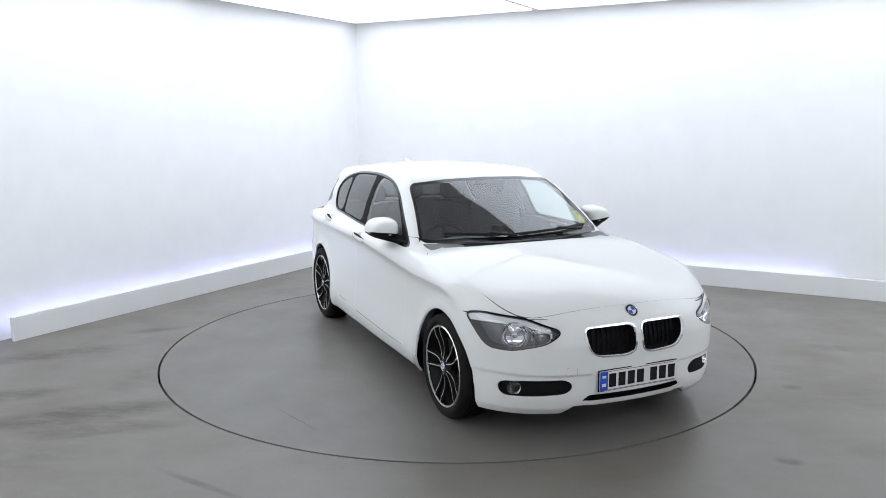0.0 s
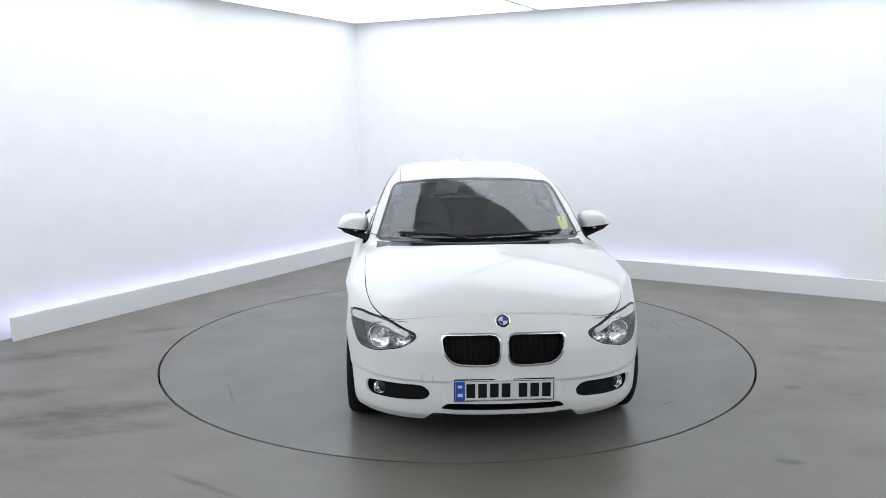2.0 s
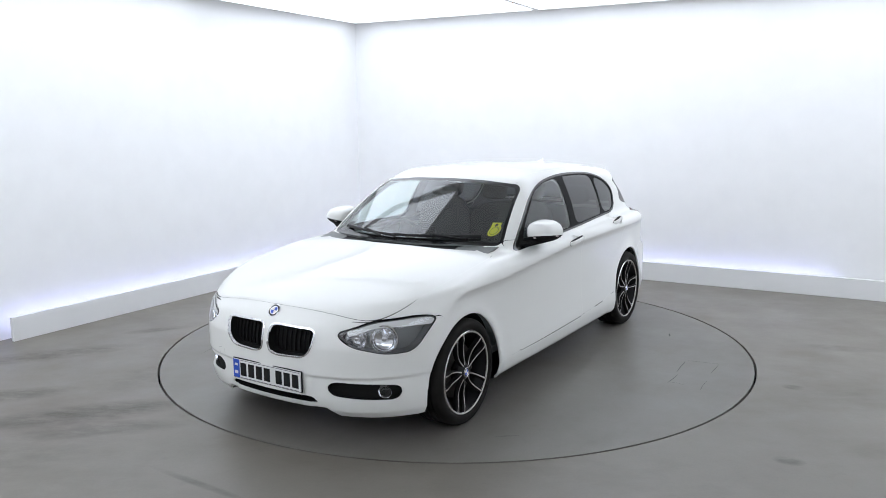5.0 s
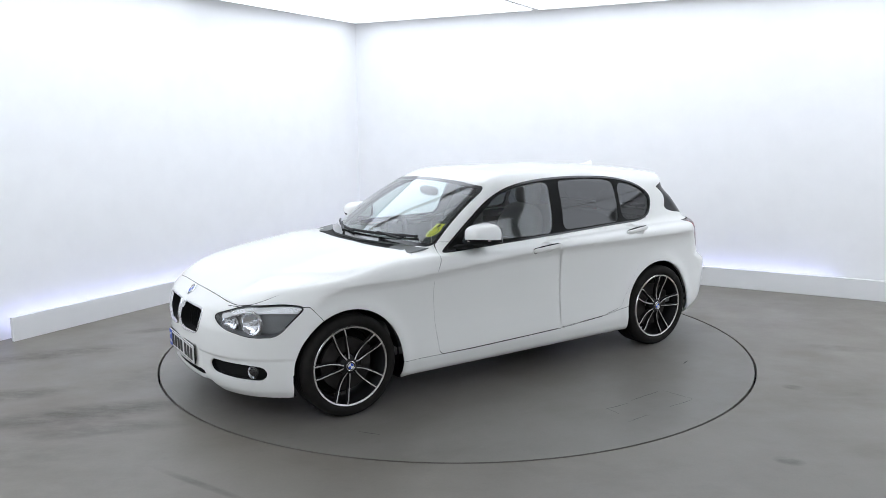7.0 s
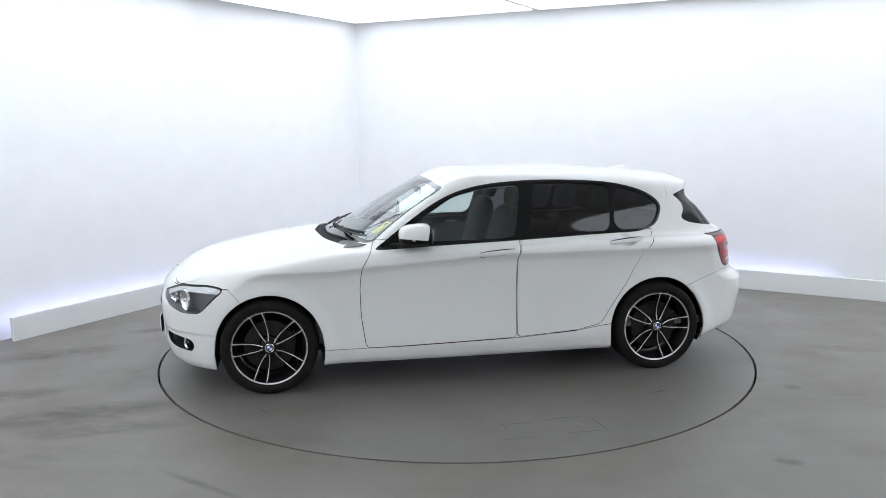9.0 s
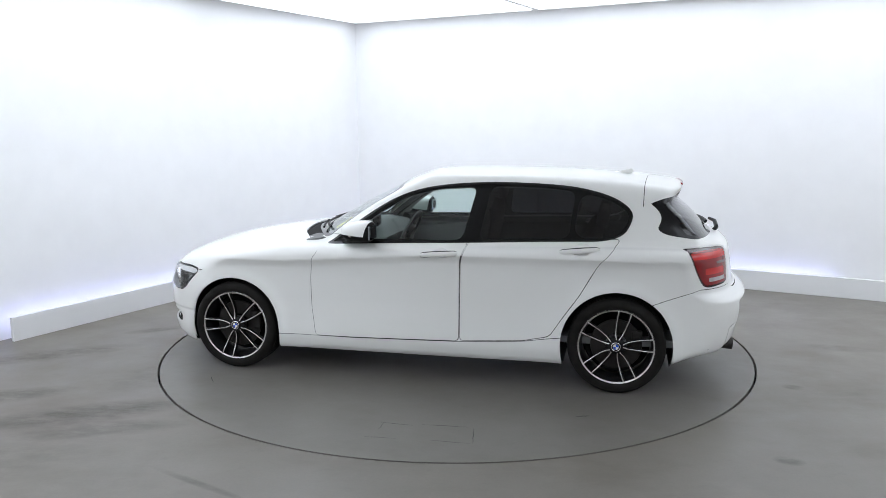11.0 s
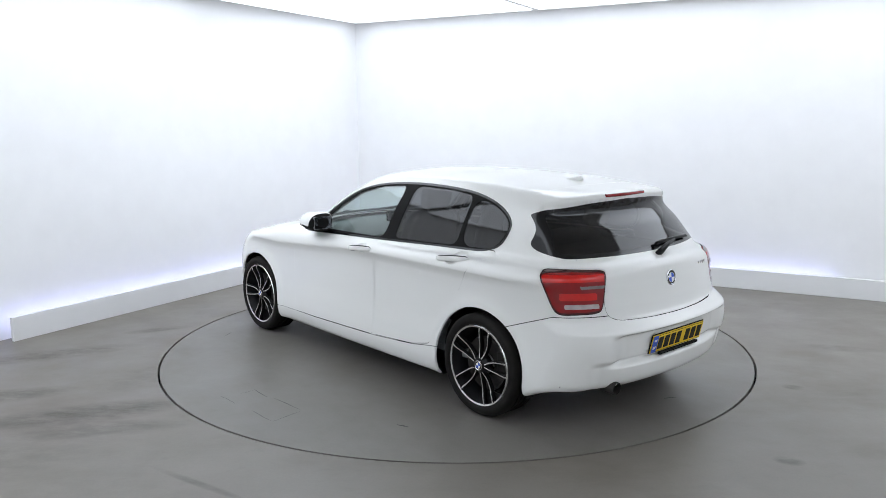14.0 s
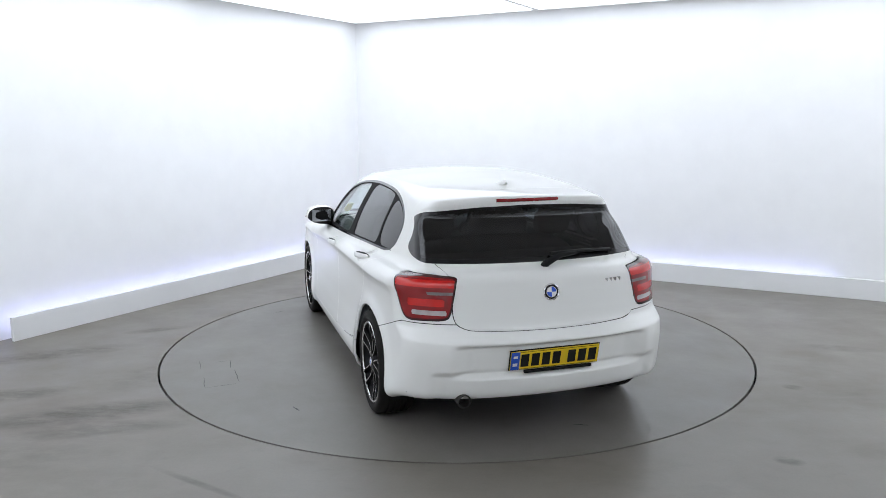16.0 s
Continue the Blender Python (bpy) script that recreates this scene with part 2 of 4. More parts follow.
def ceiling_lights():
    first = None
    for i in range(4):
        for j in range(4):
            if (i in (1, 2) and j in (1, 2)) or i == j == 3:
                continue
            p = CORNER + ALONG_L * (1.36 + i * 2.56) + ALONG_R * (1.36 + j * 2.49)
            turn = Matrix(((ALONG_R.x, -INTO_R.x, 0), (ALONG_R.y, -INTO_R.y, 0), (0, 0, 1))).to_4x4()
            m = Matrix.Translation(p + Vector((0, 0, HIGH))) @ turn
            if first is None:
                first = tagged(new("ceiling_light"), label="large square white light panel of the luminous ceiling", category="ceiling light", group="ceiling lights")
                part("tray", block((2.46, 2.46, .03), (0, 0, -.015), .004), WHITE, first)
                part("diffuser", block((2.40, 2.40, .012), (0, 0, -.034), .003), PANEL, first, "bright white diffuser")
                first.matrix_basis = m
            else:
                copy_thing(first, m)


ceiling_lights()

# ---- the turntable ----
table = new("car_turntable")
tagged(table, label="round grey turntable set flush in the floor, scuffed, under the car", category="turntable")


def turntable():
    bm = bmesh.new()
    n = 192
    for r in (RING - .008,):
        top = [bm.verts.new((r * math.cos(2 * math.pi * i / n), r * math.sin(2 * math.pi * i / n), 0)) for i in range(n)]
        low = [bm.verts.new((v.co.x, v.co.y, -.06)) for v in top]
    bm.faces.new(top)
    bm.faces.new(low[::-1])
    for i in range(n):
        bm.faces.new((top[i], low[i], low[(i + 1) % n], top[(i + 1) % n]))
    part("deck", bm, TABLE, table)
    # scuffed outline of a cover plate, and loose scuffs
    for a, b, w in (((.08, 1.752), (-.12, 1.76), .006), ((-.17, 1.735), (-.45, 1.718), .006), ((.11, 1.975), (-.08, 1.968), .004), ((-.27, 1.95), (-.50, 1.945), .005), ((-.479, 1.73), (-.515, 1.94), .005),
                    ((.06, 1.75), (.058, 1.86), .004), ((-1.05, 1.42), (-1.13, 1.39), .012), ((-1.9, -.2), (-1.86, -.12), .010), ((.9, -1.62), (1.3, -1.5), .004), ((1.5, 1.2), (1.42, 1.31), .006)):
        d = Vector((b[0] - a[0], b[1] - a[1], 0))
        k = 7
        bm = bmesh.new()
        up, dn = [], []
        q = Vector((-d.y, d.x, 0)).normalized()
        for i in range(k):
            u = i / (k - 1)
            c = Vector((a[0], a[1], 0)) + d * u + q * random.uniform(-.003, .003)
            t = w * (.25 + .75 * math.sin(math.pi * min(max(u, .05), .95))) / 2
            up.append(bm.verts.new((c.x + q.x * t, c.y + q.y * t, .0012)))
            dn.append(bm.verts.new((c.x - q.x * t, c.y - q.y * t, .0012)))
        for i in range(k - 1):
            bm.faces.new((up[i], up[i + 1], dn[i + 1], dn[i]))
        part("scuff", bm, SCRATCH, table, "thin dark scuff line")


turntable()

# ---- the car's form ----
def curve(*pts):
    """A smooth curve through (t, value) pairs, as a table."""
    x, y = np.array(sorted(pts), float).T
    h = np.diff(x); d = np.diff(y) / h
    m = np.empty(len(x)); m[0], m[-1] = d[0], d[-1]
    w1, w2 = 2 * h[1:] + h[:-1], h[1:] + 2 * h[:-1]
    with np.errstate(divide="ignore", invalid="ignore"):
        m[1:-1] = np.where(d[1:] * d[:-1] > 0, (w1 + w2) / (w1 / d[:-1] + w2 / d[1:]), 0)
    s = np.linspace(x[0], x[-1], 600)
    k = np.clip(np.searchsorted(x, s) - 1, 0, len(h) - 1)
    u = (s - x[k]) / h[k]
    v = ((1 + 2 * u) * (1 - u) ** 2 * y[k] + u * (1 - u) ** 2 * h[k] * m[k] + u * u * (3 - 2 * u) * y[k + 1] + u * u * (u - 1) * h[k] * m[k + 1])
    return lambda t: np.interp(t, s, v)

def smax(a, b, k):
    d = np.clip(k - np.abs(a - b), 0, None) / k
    return np.maximum(a, b) + d * d * k / 4
def smooth(a, b, x):
    t = np.clip((x - a) / (b - a), 0, 1)
    return t * t * (3 - 2 * t)


def smin(a, b, k):
    return -smax(-a, -b, k)

WHEEL_X, WHEEL_Z = 1.345, 0.316
side_w = curve((.0, .80), (.17, .845), (.22, .868), (.29, .880), (.40, .872), (.55, .860), (.70, .857), (.785, .861), (.820, .8710), (.842, .8815), (.863, .8785), (.92, .853), (.98, .815), (1.1, .70))
plan_w = curve((-2.3, -.10), (-2.0, -.075), (-1.74, -.045), (-1.345, -.010), (-.8, -.004), (0, 0), (.7, -.004), (1.345, -.006), (1.7, -.015), (2.1, -.05))
hood_z = curve((-2.3, .97), (-2.0, .985), (-1.3, 1.005), (0, .987), (.7, .980), (.95, .974), (1.2, .946), (1.5, .902), (1.8, .835), (1.95, .775), (2.06, .71), (2.14, .62))
front_x = curve((.1, 1.99), (.18, 2.05), (.22, 2.085), (.30, 2.105), (.45, 2.11), (.56, 2.112), (.62, 2.10), (.68, 2.075), (.74, 2.02), (.80, 1.95), (1.0, 1.6))
rear_x = curve((.1, -2.04), (.2, -2.10), (.3, -2.165), (.42, -2.195), (.55, -2.214), (.61, -2.208), (.645, -2.17), (.68, -2.125), (.75, -2.112), (.86, -2.095), (.93, -2.08), (.965, -2.055), (1.01, -1.965), (1.1, -1.85))
screen_x = curve((.80, 1.15), (.96, .91), (1.15, .575), (1.31, .260), (1.45, -.02))
roof_z = curve((-2.2, 1.24), (-1.8, 1.332), (-1.5, 1.371), (-1.1, 1.402), (-.6, 1.419), (-.2, 1.419), (.1, 1.398), (.25, 1.372), (.45, 1.32), (.9, 1.18))
glass_x = curve((.9, -2.04), (1.0, -1.955), (1.13, -1.84), (1.235, -1.742), (1.262, -1.744), (1.312, -1.776), (1.335, -1.785), (1.5, -1.75))
cabin_y = curve((.9, .815), (.98, .778), (1.15, .71), (1.30, .63), (1.45, .53))

def form(x, y, z):
    """The body's form: below zero inside."""
    a = np.abs(y)
    # lower body
    r = np.hypot(np.abs(x) - WHEEL_X, z - WHEEL_Z)
    flare = .012 * np.exp(-((r - .36) / .06) ** 2) * (z > .1)
    # the shoulder crease climbs towards the rear
    rise = np.clip(.034 - .068 * x, -.030, .040) * smooth(.50, .80, z)
    side = a - side_w(z - rise) - plan_w(x) - flare
    top = z - hood_z(x) + .085 * a * a + np.where(x > .6, .03 * np.clip(x - .6, 0, 1) * a ** 2, 0)
    fr = x - front_x(z) + .25 * a ** 2 + .78 * a ** 6
    fr = fr + .010 * smooth(.418, .400, z) * smooth(.27, .31, a)
    re = rear_x(z) - x + .20 * a ** 2 + .55 * a ** 6
    bay = smooth(.60, .44, a) * smooth(.610, .578, z) * smooth(.40, .44, z)
    re = re + (.055 * bay + .026 * smooth(.70, .60, a) * smooth(.462, .420, z)) * (x < 0)
    floor = .166 + .054 * smooth(.43, .37, a) * (x > 1.5) + .085 * smooth(-1.6, -1.9, x) + .02 * smooth(-1.0, -1.3, x)
    low = smax(smax(side, top, .05), smax(fr, floor - z, .02), .045)
    low = smax(low, re, .06)
    # cabin
    cs = a - cabin_y(z) + np.clip(.033 - .04 * (z - 1), .015, .033) * x * x
    ct = z - roof_z(x) + .11 * a ** 2
    cf = (x - screen_x(z) + np.clip(.5 - .54 * (z - .96), .25, .5) * a ** 2) * .52
    cr = (glass_x(z) - x + .20 * a ** 2 + .55 * a ** 6) * .75
    cab = smax(smax(cs, ct, .09), smax(cf, cr, .02), .06)
    cab = np.maximum(cab, .75 - z)
    return smin(low, cab, .035)

def surface(u, v):
    """Where rays from a line inside the car leave its form. u: along it, v: round it."""
    lo, hi, zc = -1.25, 1.35, .56
    span = hi - lo; arc = 1.15
    s = u * (span + 2 * arc) - arc
    bx = lo + np.clip(s, 0, span)
    beta = np.where(s < 0, s, np.where(s > span, s - span, 0)) / arc * (math.pi / 2)
    dx = np.sin(beta); rad = np.cos(beta)
    dy, dz = rad * np.cos(v), rad * np.sin(v)
    # keep end rays off the pole
    t = np.full(u.shape, 1.6); step = .02; out = np.zeros(u.shape, bool)
    hit = np.zeros(u.shape)
    for i in range(78):
        ins = form(bx + dx * t, dy * t, zc + dz * t) < 0
        first = ins & ~out
        hit[first] = t[first]; out |= ins
        t = t - step
    a, b = hit.copy(), hit + step
    for i in range(14):
        m = (a + b) / 2
        ins = form(bx + dx * m, dy * m, zc + dz * m) < 0
        a, b = np.where(ins, m, a), np.where(ins, b, m)
    m = (a + b) / 2
    return np.stack([bx + dx * m, dy * m, zc + dz * m], -1)


# ---- cutting the body's skin into panels ----
class Skin:
    """Triangles with points and normals."""

    def __init__(self, v, n, t):
        self.v, self.n, self.t = v, n, t

    def tidy(self):
        used, back = np.unique(self.t, return_inverse=True)
        return Skin(self.v[used], self.n[used], back.reshape(-1, 3))

    def where(self, keep):
        return Skin(self.v, self.n, self.t[keep]).tidy()


def cut(skin, g):
    """The parts of a skin where g is below zero, and the rest."""
    v, n, t = skin.v, skin.n, skin.t
    if not len(t):
        return skin, skin
    g = np.where(np.abs(g) < 1e-7, 1e-7, g)
    ins = g < 0
    k = ins[t].sum(1)
    full, none = t[k == 3], t[k == 0]
    mixed = t[(k == 1) | (k == 2)]
    if not len(mixed):
        return Skin(v, n, full).tidy(), Skin(v, n, none).tidy()
    # turn each so that the odd corner comes first
    m = ins[mixed]
    lone = np.where(m.sum(1) == 1, m.argmax(1), (~m).argmax(1))
    r = np.arange(len(mixed))
    a, b, c = mixed[r, lone], mixed[r, (lone + 1) % 3], mixed[r, (lone + 2) % 3]
    pairs = np.sort(np.concatenate([np.stack([a, b], 1), np.stack([a, c], 1)]), 1)
    key, back = np.unique(pairs, axis=0, return_inverse=True)
    back = back.reshape(-1)
    w = (g[key[:, 0]] / (g[key[:, 0]] - g[key[:, 1]]))[:, None]
    nv = v[key[:, 0]] * (1 - w) + v[key[:, 1]] * w
    nn = n[key[:, 0]] * (1 - w) + n[key[:, 1]] * w
    nn /= np.linalg.norm(nn, axis=1)[:, None] + 1e-12
    ab, ac = back[:len(r)] + len(v), back[len(r):] + len(v)
    tips = np.stack([a, ab, ac], 1)
    quads = np.concatenate([np.stack([ab, b, c], 1), np.stack([ab, c, ac], 1)])
    lone_in = ins[a]
    two = np.concatenate([lone_in, lone_in])
    v, n = np.concatenate([v, nv]), np.concatenate([n, nn])
    return (Skin(v, n, np.concatenate([full, tips[lone_in], quads[~two]])).tidy(),
            Skin(v, n, np.concatenate([none, tips[~lone_in], quads[two]])).tidy())


def rounded(pts, reach=.10, times=3):
    """A closed outline with its corners cut round, each by no more than its reach."""
    p = np.array(pts, float)
    for _ in range(times):
        q = np.roll(p, -1, 0)
        k = np.minimum(.25, reach / (np.linalg.norm(q - p, axis=1) + 1e-9))[:, None]
        p = np.stack([p + (q - p) * k, q + (p - q) * k], 1).reshape(-1, 2)
        reach *= .45
    return p


def outline(a, b, poly):
    """Signed distance from points (a, b) to a closed outline, below zero inside."""
    best = np.full(a.shape, 1e9)
    inside = np.zeros(a.shape, bool)
    for (x0, y0), (x1, y1) in zip(poly, np.roll(poly, -1, 0)):
        ex, ey = x1 - x0, y1 - y0
        u = np.clip(((a - x0) * ex + (b - y0) * ey) / (ex * ex + ey * ey + 1e-12), 0, 1)
        best = np.minimum(best, (a - x0 - u * ex) ** 2 + (b - y0 - u * ey) ** 2)
        if abs(ey) > 1e-12:
            inside ^= ((y0 > b) != (y1 > b)) & (a < x0 + ex * (b - y0) / ey)
    return np.where(inside, -1, 1) * np.sqrt(best)


def make_skin():
    nu, nv = 560, 250
    u, w = np.meshgrid(np.linspace(0.0006, .9994, nu), np.linspace(-math.pi / 2, math.pi / 2, nv), indexing="ij")
    half = surface(u, w)
    other = half[:, -2:0:-1] * np.array([1, -1, 1])
    grid = np.concatenate([half, other], 1)
    k = grid.shape[1]
    v = grid.reshape(-1, 3)
    i, j = np.meshgrid(np.arange(nu - 1), np.arange(k), indexing="ij")
    p00, p01, p10, p11 = i * k + j, i * k + (j + 1) % k, (i + 1) * k + j, (i + 1) * k + (j + 1) % k
    t = np.concatenate([np.stack([p00, p10, p11], -1).reshape(-1, 3), np.stack([p00, p11, p01], -1).reshape(-1, 3)])
    e = .004
    x, y, z = v.T
    n = np.stack([form(x + e, y, z) - form(x - e, y, z), form(x, y + e, z) - form(x, y - e, z), form(x, y, z + e) - form(x, y, z - e)], 1)
    n /= np.linalg.norm(n, axis=1)[:, None] + 1e-9
    c = np.cross(v[t[:, 1]] - v[t[:, 0]], v[t[:, 2]] - v[t[:, 0]])
    flip = (c * n[t[:, 0]]).sum(1) < 0
    t[flip] = t[flip][:, ::-1]
    return Skin(v, n, t)


def border(skin):
    """Edges of a skin that have one triangle only."""
    e = np.concatenate([skin.t[:, [0, 1]], skin.t[:, [1, 2]], skin.t[:, [2, 0]]])
    s = np.sort(e, 1)
    _, idx, cnt = np.unique(s, axis=0, return_index=True, return_counts=True)
    return e[idx[cnt == 1]]


def pushed(skin, depth):
    return Skin(skin.v + skin.n * np.asarray(depth).reshape(-1, 1), skin.n, skin.t)


def shell(name, skin, mat, parent, label="", own_normals=True):
    return mesh_object(name, skin.v, skin.t, mat, parent, label, True, skin.n if own_normals else None)


def thick(name, skin, depth, mat, parent, label="", lift=0.0):
    """A skin with turned-in edges of some depth."""
    if mat in (PAINT, MATT):
        inner.append(skin)
    e = border(skin)
    k = len(skin.v)
    v = np.concatenate([skin.v + skin.n * lift, skin.v - skin.n * depth])
    f = [tuple(q) for q in skin.t] + [(a, a + k, b + k, b) for a, b in e]
    return mesh_object(name, v, f, mat, parent, label, True, np.concatenate([skin.n, skin.n]))


def pocket(name, skin, depth, mat, parent, label="", way=None):
    """A recess behind a skin: its back pushed in and its side walls."""
    e = border(skin)
    k = len(skin.v)
    d = -skin.n * depth if way is None else np.array(way) * depth
    v = np.concatenate([skin.v, skin.v + d])
    f = [tuple(q + k) for q in skin.t] + [(a, a + k, b + k, b) for a, b in e]
    return mesh_object(name, v, f, mat, parent, label, False)


# outlines, in metres: side views are (x, z), fronts (y, z), corners (y less x, z), tops (x, y)
FRAME = rounded([(.66, .925), (.62, .942), (.416, 1.095), (.172, 1.252), (-.074, 1.326), (-.448, 1.354), (-.825, 1.346), (-1.08, 1.325), (-1.29, 1.273), (-1.41, 1.20), (-1.437, 1.129), (-1.352, .985), (-.9, .978), (-.272, .957), (.3, .94)])
GLASS_F = rounded([(.50, .968), (.33, 1.115), (.093, 1.260), (-.12, 1.312), (-.395, 1.332), (-.318, .976)], 0.035)
GLASS_R = rounded([(-.49, 1.335), (-.85, 1.328), (-1.055, 1.305), (-1.02, 1.000), (-.425, .985)], 0.03)
GLASS_Q = rounded([(-1.085, 1.298), (-1.27, 1.255), (-1.385, 1.19), (-1.412, 1.129), (-1.335, 1.006), (-1.05, 1.001)], 0.05)
DOOR_F = rounded([(.64, .99), (.665, .93), (.734, .825), (.75, .69), (.746, .5), (.716, .286), (.449, .287), (-.31, .303), (-.309, .6), (-.313, .84), (-.36, .99)], 0.018)
DOOR_R = rounded([(-.37, .99), (-.318, .84), (-.314, .6), (-.315, .305), (-.738, .329), (-.915, .366), (-.984, .473), (-1.106, .647), (-1.219, .845), (-1.36, 1.0)], 0.018)
SILL = np.array([(1.1, .286), (.449, .283), (-.315, .299), (-.738, .325), (-1.1, .38), (-1.1, .0), (1.1, .0)])
SCREEN_O = rounded([(-.715, .955), (-.588, 1.312), (-.3, 1.338), (0, 1.345), (.3, 1.338), (.588, 1.312), (.715, .955), (.45, .968), (0, .976), (-.45, .968)], 0.03)
HOOD = rounded([(1.955, .52), (1.90, .625), (1.795, .695), (1.68, .730), (1.50, .748), (1.242, .760), (1.0, .768), (.86, .752), (.80, .68), (.965, .4), (1.02, 0), (.965, -.4), (.80, -.68), (.86, -.752), (1.0, -.768), (1.242, -.760), (1.50, -.748), (1.68, -.730), (1.795, -.695), (1.90, -.625), (1.955, -.52), (1.975, -.3), (1.988, 0), (1.975, .3)], 0.06)
LAMP = rounded([(.83, .716), (.66, .735), (.30, .722), (.0, .655), (.10, .590), (.386, .543), (.61, .548), (.73, .645)], 0.04)
KIDNEY = rounded([(.045, .668), (.312, .664), (.328, .64), (.312, .556), (.262, .509), (.07, .503), (.024, .525), (.020, .645)], 0.022)
FOG = rounded([(.520, .325), (.485, .368), (.31, .380), (-.02, .388), (-.075, .345), (-.03, .300), (.195, .288), (.47, .280)], 0.03)
INTAKE = rounded([(-.30, .293), (.30, .293), (.345, .247), (-.345, .247)], 0.015)
BACK = rounded([(.605, 1.258), (.3, 1.285), (0, 1.294), (-.3, 1.285), (-.605, 1.258), (-.675, 1.045), (-.665, 1.003), (-.3, .998), (0, .997), (.3, .998), (.665, 1.003), (.675, 1.045)], 0.022)
HATCH = rounded([(.62, 1.02), (.525, .95), (.552, .735), (.505, .672), (.25, .663), (0, .661), (-.25, .663), (-.505, .672), (-.552, .735), (-.525, .95), (-.62, 1.02)], 0.04)
TAIL = rounded([(1.06, .925), (1.02, .952), (.80, .957), (.545, .950), (.525, .93), (.55, .735), (.60, .718), (.89, .712), (.945, .735)], 0.03)
GAP = .0024


car = new("car")
tagged(car, label="white five-door hatchback car with black twin-spoke wheels, on the turntable", category="car")
skin = make_skin()
BIG = 9.0


def g_side(s, poly, sign):
    return np.where(s.v[:, 1] * sign > .3, outline(s.v[:, 0], s.v[:, 2], poly), BIG)


def g_corner(s, poly, sign):
    a = s.v[:, 1] * sign - (s.v[:, 0] - 1.6)
    return np.where((s.v[:, 0] > 1.3) & (s.v[:, 1] * sign > .2), outline(a, s.v[:, 2], poly), BIG)


def g_tail(s, sign):
    a = s.v[:, 1] * sign + s.v[:, 0] + 2.03
    return np.where((s.v[:, 0] < -1.3) & (s.v[:, 1] * sign > .2), outline(a, s.v[:, 2], TAIL), BIG)


def g_front(s, poly, sign=1, x=1.5):
    return np.where(s.v[:, 0] > x, outline(s.v[:, 1] * sign, s.v[:, 2], poly), BIG)


def g_rear(s, poly):
    return np.where(s.v[:, 0] < -1.3, outline(s.v[:, 1], s.v[:, 2], poly), BIG)


def g_arch(s, sign):
    x, z = s.v[:, 0] - WHEEL_X * sign, s.v[:, 2] - WHEEL_Z
    return np.where(np.abs(s.v[:, 1]) > .45, np.minimum(np.hypot(x, z) - (.352 if sign > 0 else .359), np.maximum(np.abs(x) - .357 + .10 * np.clip(-z - .05, 0, 1), z)), BIG)


gaps, inner = [], []


def panel(g_of, *args):
    """Cuts a panel out of what is left of the skin, with a sunk gap round it."""
    global skin
    ins, skin = cut(skin, g_of(skin, *args) + GAP)
    gap, skin = cut(skin, g_of(skin, *args) - GAP)
    gaps.append(gap)
    return ins


def opening(g_of, *args):
    global skin
    ins, skin = cut(skin, g_of(skin, *args))
    return ins


